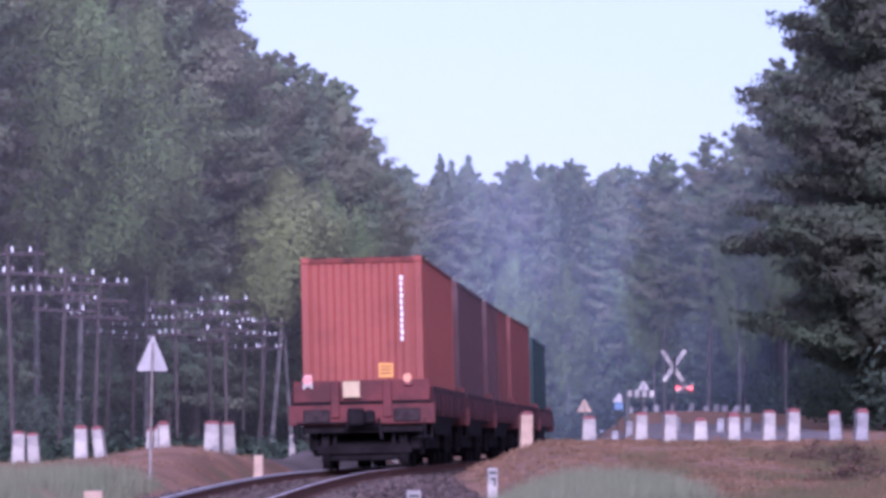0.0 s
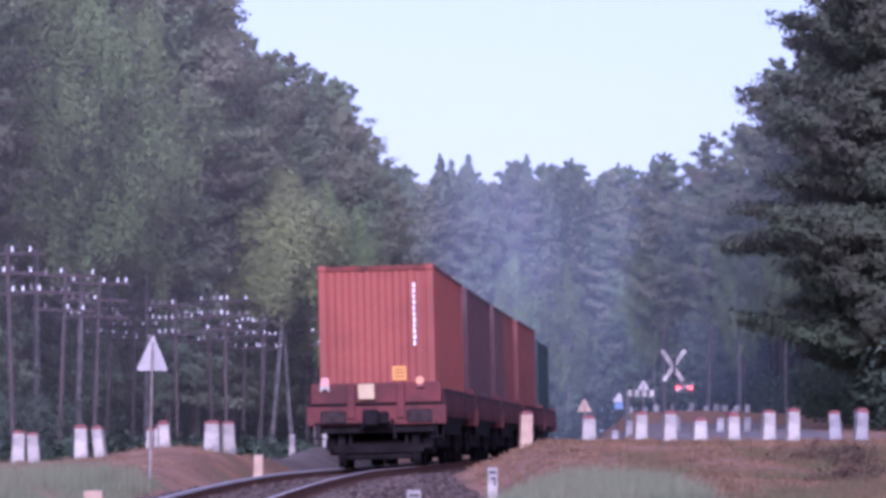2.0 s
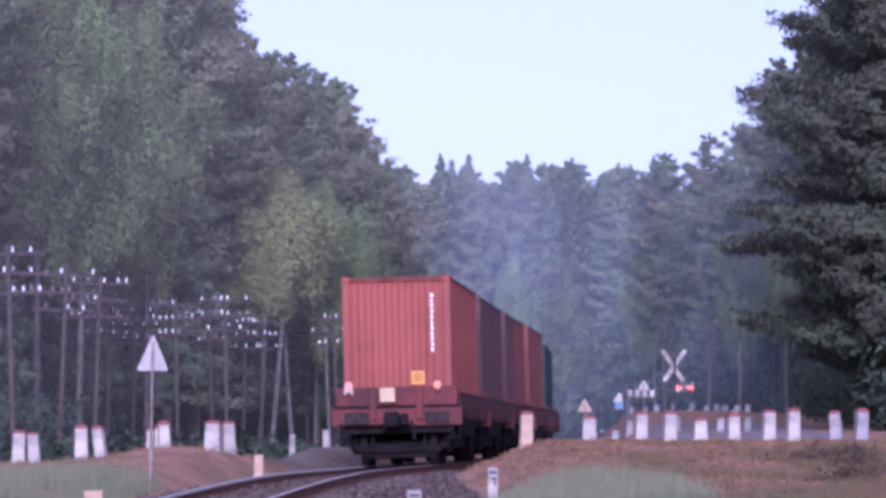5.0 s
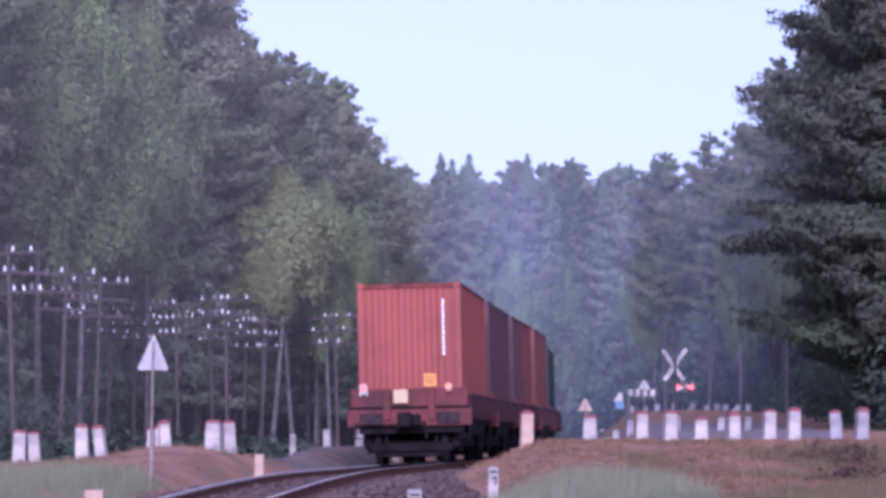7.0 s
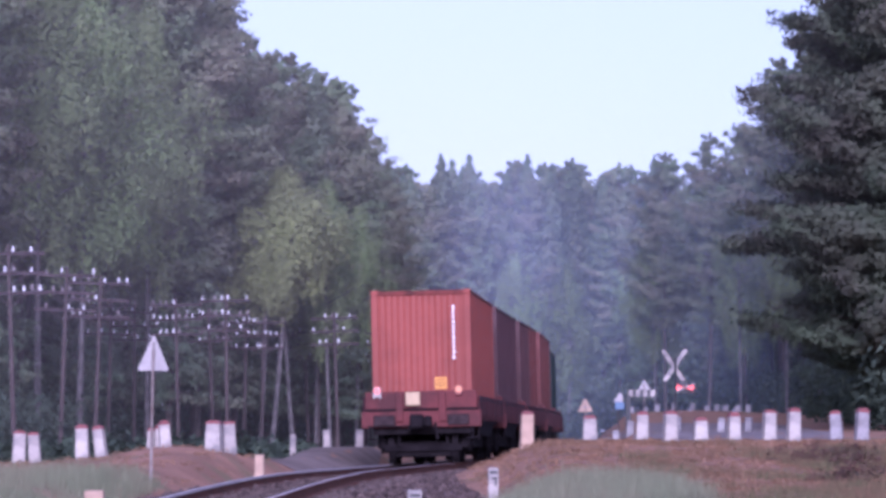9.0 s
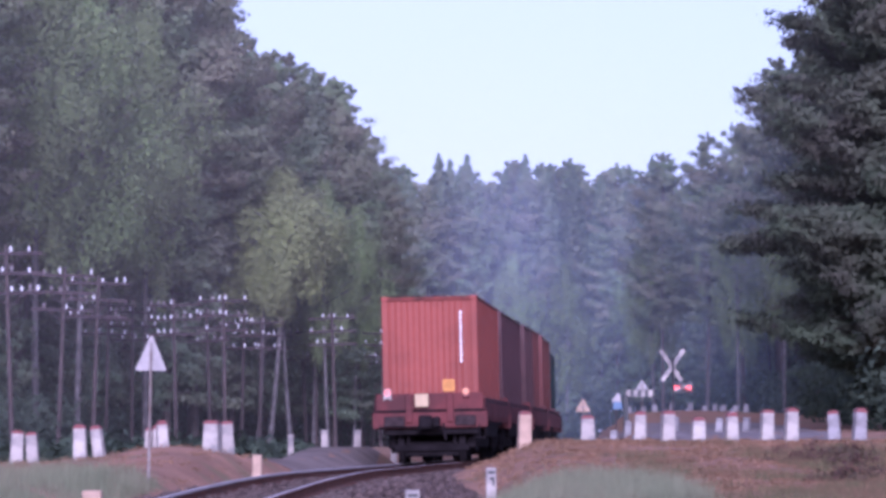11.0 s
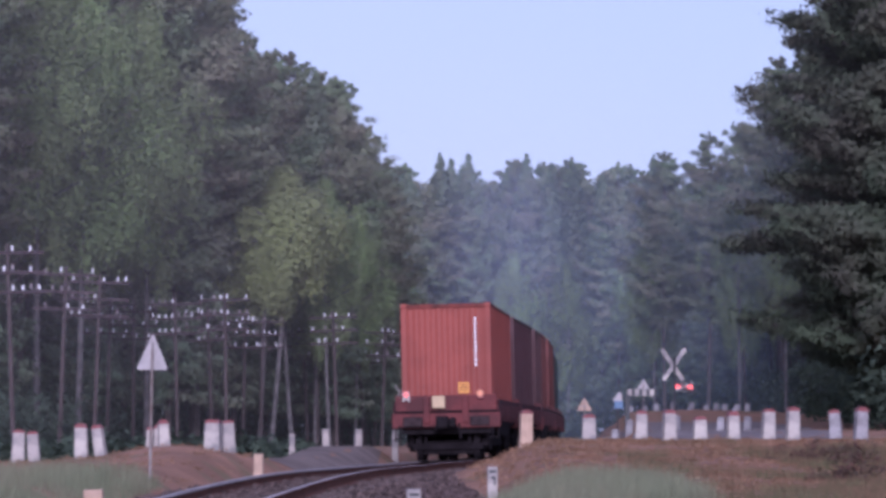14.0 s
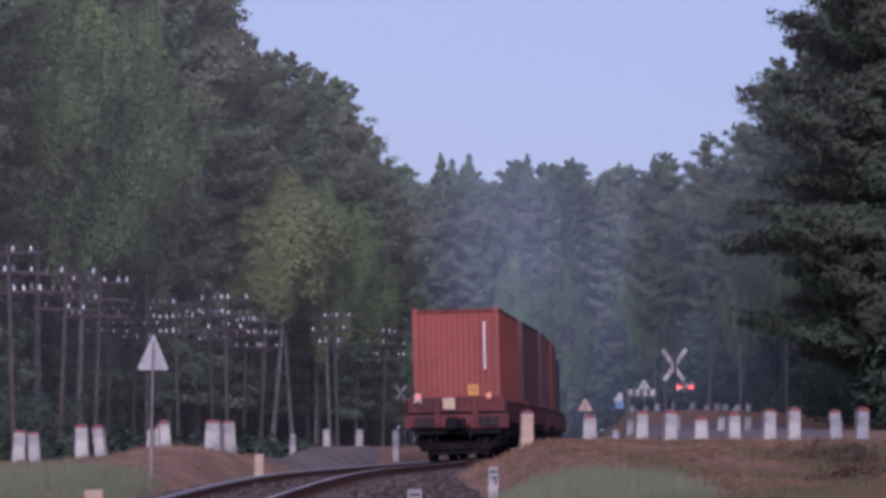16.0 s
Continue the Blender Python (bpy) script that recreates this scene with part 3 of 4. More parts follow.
def build_triangle(x, y, apex, foot, half, material, label, pole_r=.035, lean=0.0):
    g = ground_z(x, y)
    s = thing("triangular_sign", label, "road sign", pose(x, y, g, 0, lean, 0))
    a, f = apex - g, foot - g
    r = .10 * half
    part("plate", prism([(-half + r, f), (half - r, f), (half, f + r), (r * .6, a), (-r * .6, a), (-half, f + r)], -.012, .012), material, s)
    part("stiffener", box(-half * .55, half * .55, -.03, -.013, f + (a - f) * .3, f + (a - f) * .3 + .03), M_SIGNBACK, s)
    part("pole", tube((0, -.06, -.15), (0, -.06, a - .12), pole_r * .75, pole_r * .7, 10), M_PALEPOLE, s, "thin pale weathered pole")
    return s


def build_barrier():
    x, y = 7.25, 178.0
    g = ground_z(x, y)
    b = thing("striped_barrier", "black and white striped barrier beam beside the road", "barrier", pose(x, y, g))
    h = 2.45 - g
    part("stand", box(-.1, .1, -.1, .1, -.1, h - .1, .02), M_BLACK, b)
    part("beam", box(-.05, 1.12, -.04, .04, h - .16, h + .13, .01), M_BLACK, b)
    for k in range(4):
        part("stripe", prism([(.0 + k * .29, h - .15), (.17 + k * .29, h - .15), (.19 + k * .29, h + .12), (.02 + k * .29, h + .12)], -.046, -.041), M_WHITE, b, "white painted stripe")
    build_triangle(8.02, 181, 3.0, 2.55, .28, M_SIGNBACK, "small pale triangular sign beyond the barrier")


def build_blue_sign():
    x, y = 6.83, 177.0
    g = ground_z(x, y)
    s = thing("blue_sign", "blue road sign board below a pale plate", "road sign", pose(x, y, g))
    part("pole", tube((0, .04, -.1), (0, .04, 2.4 - g), .03, .03), M_WOOD, s)
    part("board", box(-.13, .22, -.02, .02, 1.80 - g, 2.10 - g, .01), M_BLUESIGN, s, "blue painted board")
    part("plate", prism([(-.20, 2.1 - g), (.17, 2.1 - g), (.16, 2.38 - g), (.04, 2.46 - g)], -.06, -.03), M_SIGNBACK, s, "pale angled plate")


# ---- telegraph line
def build_telegraph_pole(x, y, top, arms=3):
    g = ground_z(x, y)
    p = thing("telegraph_pole", "weathered wooden telegraph pole with crossarms and white insulators", "telegraph pole",
              pose(x, y, g - .1, random.uniform(-1, 1), random.uniform(-2.2, 2.2), random.uniform(-24, 20)), "telegraph poles along the line")
    h = top - g + .1
    part("pole", tube((0, 0, 0), (0, 0, h), .095, .068, 9), M_WOOD, p)
    for k in range(arms):
        z = h - .32 - k * .68
        half = 1.25
        a = part("crossarm", box(-half, half, -.16, -.09, z - .05, z + .05, .008), M_ARM, p)
        part("brace", tube((-.6, -.12, z - .04), (0, -.12, z - .45), .018), M_ARM, p)
        part("brace", tube((.6, -.12, z - .04), (0, -.12, z - .45), .018), M_ARM, p)
        for i in range(8):
            u = (i - 3.5) * .31 + random.uniform(-.03, .03)
            if random.random() < (.55 if i % 2 else .36):
                continue
            bm = bmesh.new()
            zz = z + .05
            zz += random.uniform(-.05, .05)
            bm_tube(bm, (u, -.125, zz + .04), (u, -.125, zz + .13), .037, .032, 8)
            bm_tube(bm, (u, -.125, zz + .14), (u, -.125, zz + .2), .030, .035, 8)
            bm_tube(bm, (u, -.125, z), (u, -.125, zz + .05), .012, .012, 5)
            white = random.random() < .62
            part("insulator", bm, M_PORCELAIN if white else M_CHIPPED, a, "white porcelain insulator" if white else "grimy greyed insulator")
    return p


def build_telegraph():
    rows = [(-14.7, 155, 7.3), (-15.1, 178, 7.4), (-14.2, 184, 7.3), (-15.9, 214, 7.3), (-15.2, 222, 7.2), (-12.3, 210, 7.2), (-11.6, 228, 7.3),
            (-9.9, 207, 7.3), (-10.7, 242, 7.2), (-9.7, 241, 7.2), (-8.8, 267, 9.8), (-7.8, 261, 7.0), (-7.1, 258, 7.1), (-5.5, 236, 7.3),
            (-3.6, 266, 7.2), (-5.0, 284, 7.1)]
    for x, y, top in rows:
        build_telegraph_pole(x, y, top)


# ---- trees
def cone_tube(V, F, p, q, r0, r1, sides=5):
    p, q = np.array(p, float), np.array(q, float)
    d = q - p
    d /= np.linalg.norm(d) + 1e-9
    u = np.cross(d, (0, 1, 0) if abs(d[2]) > .8 else (0, 0, 1))
    u /= np.linalg.norm(u)
    v = np.cross(d, u)
    b = len(V)
    for c, r in ((p, r0), (q, r1)):
        for k in range(sides):
            a = 2 * math.pi * k / sides
            V.append(tuple(c + r * (math.cos(a) * u + math.sin(a) * v)))
    for k in range(sides):
        j = (k + 1) % sides
        F.append((b + k, b + j, b + sides + j, b + sides + k))


def leaf_mesh(rng, centres, spread, size, droop=0.0, per=22, top=None, slim=.42, axis=True):
    """Many small leaf-like triangles scattered round clump centres, rounded off like the clumps they belong to."""
    c = np.repeat(np.asarray(centres, float), per, axis=0)
    n = len(c)
    off = rng.normal(size=(n, 3))
    off /= np.linalg.norm(off, axis=1)[:, None] ** .55
    round_ = off.copy()
    off *= np.asarray(spread)
    thin = np.ones(n) if top is None else np.clip((top - c[:, 2]) / (top * .12) + .15, .2, 1)
    off *= thin[:, None]
    if droop:
        off[:, 2] -= np.abs(rng.normal(size=n)) * droop * thin
    mid = c + off
    out = round_ * .7 + rng.normal(size=(n, 3)) * .2
    if axis:
        side = c * np.array([1, 1, 0])
        out += .7 * side / (np.linalg.norm(side, axis=1)[:, None] + .3)
    out[:, 2] += .35
    out /= np.linalg.norm(out, axis=1)[:, None]
    # blades lie roughly along the clump's surface
    face = out + rng.normal(size=(n, 3)) * .35
    face /= np.linalg.norm(face, axis=1)[:, None]
    a = rng.normal(size=(n, 3))
    if droop:
        a[:, 2] = -np.abs(a[:, 2]) - .6
    a -= (a * face).sum(1)[:, None] * face
    a /= np.linalg.norm(a, axis=1)[:, None]
    b = np.cross(face, a)
    s = size * rng.uniform(.6, 1.4, (n, 1))
    v = np.empty((n, 3, 3))
    v[:, 0] = mid - a * s * .55 - b * s * slim
    v[:, 2] = mid - a * s * .55 + b * s * slim
    v[:, 1] = mid + a * s * .85
    return v.reshape(-1, 3).tolist(), np.arange(3 * n).reshape(-1, 3).tolist(), np.repeat(out, 3, axis=0).tolist()


def bough(rng, V, F, C, base, a, r, lift, thick, gap=.55, flat=.5, upturn=.12):
    """A limb with forked side twigs; the needle clumps sit on its outer part, in a flat spray."""
    d = np.array([math.cos(a), math.sin(a), 0.0])
    e = np.array([-d[1], d[0], 0.0])
    knee = base + d * r * .55 + np.array([0, 0, lift * .35 * r])
    tip = base + d * r + np.array([0, 0, (lift + upturn) * r])
    cone_tube(V, F, base, knee, thick, thick * .6, 4)
    cone_tube(V, F, knee, tip, thick * .6, thick * .2, 4)
    m = max(2, int(r / gap))
    for i in range(m):
        w = .28 + .72 * (i + rng.uniform(.1, .9)) / m
        p = base + (knee - base) * (w / .55) if w < .55 else knee + (tip - knee) * ((w - .55) / .45)
        C.append(p + np.array([0, 0, .08]))
        for sgn in (-1, 1):
            if rng.random() < .72:
                q = p + e * sgn * flat * r * rng.uniform(.2, .5) * (1.25 - w) + d * r * .10 + np.array([0, 0, rng.uniform(-.05, .16)])
                if thick > .05:
                    cone_tube(V, F, p, q, thick * .3, thick * .12, 3)
                C.append(q + np.array([0, 0, .06]))


def tree_shape(kind, seed, H, coarse=False, low=.26):
    many, big = (.55, 1.45) if coarse else (1.0, 1.0)
    rng = np.random.default_rng(seed)
    V, F, C = [], [], []
    bend = rng.normal(size=2) * .35

    def stem(z):
        u = z / H
        return np.array([bend[0] * math.sin(u * 2.6), bend[1] * math.sin(u * 2.1), z])
    rb = H * (.0085 if kind != "birch" else .007)
    for k in range(8):
        z0, z1 = H * k / 8, H * (k + 1) / 8
        cone_tube(V, F, stem(z0), stem(z1), rb * (1 - .11 * k), rb * (1 - .11 * (k + 1)), 7)
    if kind == "old":
        z = H * .15
        while z < H * .98:
            u = z / H
            prof = 1.2 - .75 * max(0, u - .38) if u < .8 else .885 - 3.0 * (u - .8)
            turn = rng.uniform(0, 2 * math.pi)
            n = int(rng.integers(5, 8))
            for k in range(n):
                r = H * .215 * prof * rng.uniform(.55, 1.2)
                bough(rng, V, F, C, stem(z), turn + 2 * math.pi * (k + rng.uniform(-.3, .3)) / n, r, rng.uniform(-.28, .32), .10, .42, .8, .16)
            z += rng.uniform(.6, 1.0)
        C.extend(stem(H * q) for q in (.965, .98, .99, 1.0))
        leaves = leaf_mesh(rng, C, (.38, .38, .24), .17, per=42, slim=.36)
    elif kind == "pine":
        z = H * rng.uniform(.26, .36)
        while z < H * .985:
            u = z / H
            prof = min(1.0, .5 + (u - .26) * 1.6) * max(.10, 1 - max(0, u - .66) / .36) ** .75
            turn = rng.uniform(0, 2 * math.pi)
            n = int(rng.integers(2, 5))
            for k in range(n):
                r = H * .15 * prof * rng.uniform(.4, 1.25) + .12
                bough(rng, V, F, C, stem(z), turn + 2 * math.pi * (k + rng.uniform(-.3, .3)) / n, r, rng.uniform(-.2, .42) + .25 * max(0, u - .6), .05, .62 if coarse else .52, .6)
            z += rng.uniform(.32, .66) * (1 - .3 * u)
        C.extend(stem(H * q) for q in (.96, .97, .98, .99, 1.0))
        leaves = leaf_mesh(rng, C, (.36, .36, .22), .16 * big, per=int(25 * many), top=H)
    elif kind == "spruce":
        z = H * .12
        while z < H * .99:
            u = z / H
            R = H * .15 * (1 - u) ** .9 + .06
            turn = rng.uniform(0, 2 * math.pi)
            n = int(rng.integers(4, 7))
            for k in range(n):
                r = R * rng.uniform(.6, 1.15)
                bough(rng, V, F, C, stem(z), turn + 2 * math.pi * (k + rng.uniform(-.3, .3)) / n, r, -.30, .035, .7, .4)
            z += rng.uniform(.45, .75) * (1 - .3 * u)
        C.extend(stem(H * q) for q in (.96, .97, .98, .99, 1.0))
        leaves = leaf_mesh(rng, C, (.28, .28, .13), .15 * big, droop=.12, per=int(22 * many), top=H)
    else:
        for k in range(84):
            u = rng.uniform(low, 1.0)
            z = H * u
            prof = math.sin(math.pi * min(1, (u - low + .10) / (1.04 - low))) ** .7
            a = rng.uniform(0, 2 * math.pi)
            r = H * .15 * prof * rng.uniform(.45, 1.15)
            base = stem(z * .93)
            d = np.array([math.cos(a), math.sin(a), 0])
            tip = base + d * r + np.array([0, 0, r * .55])
            cone_tube(V, F, base, tip, .04, .01, 4)
            for i in range(rng.integers(3, 6)):
                w = rng.uniform(.35, 1.05)
                p = base + (tip - base) * w + rng.normal(size=3) * .2
                for j in range(rng.integers(1, 5)):
                    C.append(p - np.array([0, 0, .42 * j]) + rng.normal(size=3) * np.array([.06, .06, 0]))
        leaves = leaf_mesh(rng, C, (.27, .27, .36), .115 * big, droop=.40, per=int(36 * many))
    return (V, F), leaves


KINDS = {"old": ("pine_tree", "old dark pine with long spreading limbs", M_BARK, M_DARKPINE),
         "pine": ("pine_tree", "tall pine with ragged layered crown and bare lower trunk", M_BARK, M_PINE),
         "spruce": ("spruce_tree", "dark pointed spruce with drooping branches", M_BARK, M_SPRUCE),
         "birch": ("birch_tree", "birch with hanging grey-green foliage and pale trunk", M_BIRCHBARK, M_BIRCH),
         "young": ("birch_tree", "light yellow-green birch at the wood's edge", M_BIRCHBARK, M_YOUNG)}
SHAPES = {}


def tree(kind, variant, x, y, h, turn, coarse=False, wide=1.0):
    name, label, bark, leaf = KINDS[kind]
    H0 = {"old": 22.0, "pine": 24.0, "spruce": 23.0, "birch": 21.0, "young": 16.0}[kind]
    key = (kind, variant, coarse)
    k = h / H0
    m = Matrix.Translation((x, y, ground_z(x, y) - .1)) @ pose(0, 0, 0, 0, 0, turn)
    if key not in SHAPES:
        (V, F), (LV, LF, LN) = tree_shape("birch" if kind == "young" else kind, 31 * variant + len(kind), H0, coarse, .70 if kind == "young" else .38)
        t = thing(name, label, "tree", Matrix.Identity(4), "trees of the wood")
        trunk = mesh_part("trunk", V, F, bark, t)
        trunk.data.shade_smooth()
        mesh_part("crown", LV, LF, leaf, t, normals=LN)
        SHAPES[key] = t
        t.matrix_basis = m @ Matrix.Diagonal((k * wide, k * wide, k, 1))
        return t
    t = copy_thing(SHAPES[key], m)
    t.scale = (k * wide, k * wide, k)
    return t


def build_woods():
    rng = np.random.default_rng(11)

    def put(kind, x, y, h, coarse=False):
        tree(kind, int(rng.integers(0, 4 if kind == "pine" else 3 if kind in ("spruce", "birch") else 2)), x, y, h, rng.uniform(0, 360), coarse, 1.45 if kind == "young" else 1.0)
    # wood behind the telegraph poles
    edge_y = [165, 215, 240, 260, 285, 300, 312, 325]
    edge_x = [-19.5, -18.5, -16.0, -12.4, -8.6, -6.2, -4.8, -3.9]
    for y in np.arange(172, 330, 5.0):
        ex = float(np.interp(y, edge_y, edge_x))
        for r in range(3 if y > 238 else 2):
            x = ex - r * 3.6 - rng.uniform(0, 2.2)
            yy = y + rng.uniform(-2, 2)
            if x < -.104 * yy - 3:
                continue
            h = float(np.interp(yy, [170, 235, 250, 270, 298, 308, 318, 330], [24, 25.5, 23.8, 22.6, 24.2, 22.0, 19.5, 17])) * rng.uniform(.95, 1.02)
            put("pine" if rng.random() < .75 else "spruce", x, yy, h, r > 0)
    # taller trees that make the edge of the sky
    for x, y, h in ((-13.5, 244, 25.2), (-12.4, 248, 24.7), (-11.7, 252, 23.8), (-11.4, 257, 23.3), (-10.4, 266, 23.5), (-9.0, 272, 24.0),
                    (-16.8, 236, 28.5), (-15.2, 233, 28.2), (-18.6, 230, 28.2), (-14.4, 236, 27.5), (-13.1, 241, 27.0), (-12.3, 245, 25.0), (-6.5, 270, 22.3), (-7.5, 266, 22.6), (-11.6, 270, 24.6), (-10.4, 275, 24.4), (-8.4, 285, 23.6), (-7.3, 292, 23.4),
                    (-8.2, 282, 23.6), (-6.9, 294, 23.2), (-6.1, 300, 21.6), (-5.3, 306, 20.0), (-4.7, 310, 19.4)):
        put("spruce" if rng.random() < .45 else "pine", x, y, h)
    for x, y, h in ((-.6, 372, 24.3), (2.1, 374, 24.3), (6.6, 372, 24.2), (10.4, 368, 23.0), (16.6, 352, 22.9)):
        put("spruce", x, y, h - ground_z(x, y), True)
    for x, y, h in ((-17.6, 196, 25), (-16.4, 203, 24), (-18.6, 207, 26), (-14.8, 226, 24), (-12.6, 246, 20)):
        put("birch", x, y, h)
    for x, y, h in ((-9.3, 244, 16.2), (-8.2, 247, 14.6), (-9.9, 243, 12.5)):
        put("young", x, y, h)
    for x, y, h in ((-6.3, 252, 16.8), (-7.3, 258, 16.0), (-5.2, 268, 15.5)):
        put("birch", x, y, h)
    # wood that closes the view
    for row, y0 in enumerate((372, 380, 390, 402)):
        for x in np.arange(-12, 34, 1.9):
            y = y0 - max(0, x - 14) * .9 + rng.uniform(-4, 4)
            kind = "spruce" if rng.random() < .5 else "pine"
            put(kind, x + rng.uniform(-1.3, 1.3), y, (y - 6) * .0645 * rng.uniform(.90, 1.015) - ground_z(x, y), True)
        for x in np.arange(-2, 26, 6.5):
            if row == 0:
                put("birch", x + rng.uniform(-2, 2), 365 - max(0, x - 14) * .9, rng.uniform(13, 18), True)
    # wood on the side of the guard posts
    for y in np.arange(205, 345, 7):
        ex = float(np.interp(y, [200, 240, 280, 320, 345], [22.2, 22.0, 22.8, 24.5, 26]))
        for r in range(3):
            x = ex + r * 3.6 + rng.uniform(0, 2.0)
            if x > .104 * y + 4:
                continue
            put("pine" if rng.random() < .75 else "spruce", x, y + rng.uniform(-2, 2), rng.uniform(22, 25.5), r > 0)
    for x, y, h in ((17.9, 168, 22), (19.9, 182, 22.5), (18.8, 176, 16), (20.6, 190, 23)):
        put("old", x, y, h)
    for x, y, h in ((18.2, 178, 23), (19.6, 196, 23), (19.8, 186, 22), (19.5, 258, 20.8), (20.9, 250, 20.8), (17.6, 300, 19.4), (19.8, 296, 19.6), (21.2, 285, 20.2), (15.6, 318, 19.2)):
        put("pine", x, y, h)
    for x, y, h in ((17.2, 262, 14), (18.2, 240, 12), (15.0, 320, 15)):
        put("birch", x, y, h)


def build_shrubs():
    rng = np.random.default_rng(3)
    C = []
    for y in np.arange(150, 330, .8):
        ex = float(np.interp(y, [150, 215, 240, 260, 285, 300, 325], [-16.5, -17, -15, -12, -8.4, -6.3, -4.0]))
        C.append((ex + rng.uniform(-2.5, .8), y, ground_z(ex, y) + rng.uniform(.3, 2.4)))
    for x in np.arange(-8, 32, .10):
        y = 364 - max(0, x - 14) * .9 + rng.uniform(-3, 3)
        C.append((x, y, ground_z(x, y) + rng.uniform(.3, 3.2)))
    for y in np.arange(160, 340, .7):
        ex = float(np.interp(y, [160, 200, 240, 280, 340], [15.5, 18.6, 19, 20, 23]))
        C.append((ex + rng.uniform(-.5, 2.5), y, ground_z(ex, y) + rng.uniform(.3, 2.6)))
    for x in np.arange(-12, 36, .07):
        C.append((x, 412 - max(0, x - 14) * .9 + rng.uniform(-3, 3), 2 + rng.uniform(.3, 19)))
    for y in np.arange(180, 335, .5):
        ex = float(np.interp(y, [180, 215, 240, 260, 285, 300, 325], [-25, -24, -23, -21, -18, -15, -11]))
        for _ in range(4):
            C.append((ex + rng.uniform(-2, 2), y, .3 + 14 * rng.random() ** 2))
        C.append((float(np.interp(y, [180, 340], [25, 33])) + rng.uniform(-2, 2), y, rng.uniform(.3, 12)))
    for _ in range(420):
        x, y = rng.uniform(-17, -4.2), rng.uniform(122, 152)
        C.append((x, y, ground_z(x, y) + rng.uniform(-.55, .0)))
    V, F, N = leaf_mesh(rng, C, (.75, .75, .62), .22, per=44, axis=False)
    tagged(mesh_part("undergrowth", V, F, M_SHRUB, normals=N), "dense dark green undergrowth at the wood's edge", "shrubs", kind="stuff")


PALE = [(9000, -9.5, -5.4, 52, 86, .30), (9000, .7, 3.5, 50, 71, .30)]
OLIVE = [(9000, 3.2, 10, 52, 84, .17), (1500, 2.2, 12, 82, 104, .12), (7000, 5.6, 11, 58, 98, .18)]


def build_grass(zones, material, label, seed):
    rng = np.random.default_rng(seed)
    V, F = [], []
    for n, x0, x1, y0, y1, h0 in zones:
        k = 0
        while k < n:
            x, y = rng.uniform(x0, x1), rng.uniform(y0, y1)
            if x - track_x(y) < 3.2 and x - track_x(y) > -2.9:
                k += 1
                continue
            if noise.noise((x * .5, y * .22, 3)) < -.12 + .3 * step(84, 92, y):
                k += 1
                continue
            tuft = h0 * rng.uniform(.4, 1.3)
            z = ground_z(x, y)
            for _ in range(6):
                h = tuft * rng.uniform(.35, 1.1)
                a = rng.uniform(0, math.pi)
                dx, dy = math.cos(a) * .006, math.sin(a) * .006
                lx, ly = rng.normal() * h * .3, rng.normal() * h * .3
                ox, oy = rng.normal() * .09, rng.normal() * .09
                b = len(V)
                V.extend(((x + ox - dx, y + oy - dy, z - .02), (x + ox + dx, y + oy + dy, z - .02), (x + ox + lx, y + oy + ly, z + h)))
                F.append((b, b + 1, b + 2))
            k += 1
    tagged(mesh_part("grass_tufts", V, F, material), label, "grass", kind="stuff")


def build_bank_shrubs():
    rng = np.random.default_rng(17)
    for x, y, r in ((6.4, 80, .30), (7.1, 78, .36), (6.8, 73, .30), (7.5, 83, .34), (6.2, 70, .26)):
        C = [(x + rng.normal() * r, y + rng.normal() * r, ground_z(x, y) + abs(rng.normal()) * r * .42) for _ in range(26)]
        V, F, N = leaf_mesh(rng, C, (.11, .11, .07), .04, per=26, axis=False)
        b = thing("low_shrub", "low dark reddish shrub on the sandy bank", "shrub", Matrix.Identity(4), "low shrubs on the bank")
        mesh_part("leaves", V, F, M_DARKWEED, b, normals=N)
        SV, SF = [], []
        for k in range(5):
            cone_tube(SV, SF, (x, y, ground_z(x, y) - .03), C[k], .012, .005, 4)
        mesh_part("stem", SV, SF, M_BARK, b)


def build_weeds():
    rng = np.random.default_rng(21)
    C = []
    while len(C) < 4600:
        if rng.random() < .93:
            x, y = rng.uniform(.6, 12), rng.uniform(66, 106)
        else:
            x, y = rng.uniform(-10, -4.0), rng.uniform(84, 107)
        d = x - track_x(y)
        if -3.0 < d < mixv(3.6, 1.8, step(72, 96, y)) or noise.noise((x * .9, y * .3, 12)) < -.45:
            continue
        C.append((x, y, ground_z(x, y) + rng.uniform(.0, .05)))
    V, F, N = leaf_mesh(rng, C, (.12, .15, .022), .034, per=15)
    tagged(mesh_part("dry_weeds", V, F, M_DRY), "low dry reddish brown weeds and clods on the bank", "weeds", kind="stuff")


def build_road():
    ys, xs = list(np.arange(104, 127, 1.0)), list(np.arange(-4.1, -1.6, .3))
    verts = [(x, y, ground_z(x, y) + .02) for y in ys for x in xs]
    n = len(xs)
    faces = [(j * n + i, j * n + i + 1, j * n + i + n + 1, j * n + i + n) for j in range(len(ys) - 1) for i in range(n - 1)]
    ob = mesh_part("road", verts, faces, M_ROAD)
    ob.data.shade_smooth()
    tagged(ob, "worn grey gravel road rising to the crossing", "road", kind="structure")


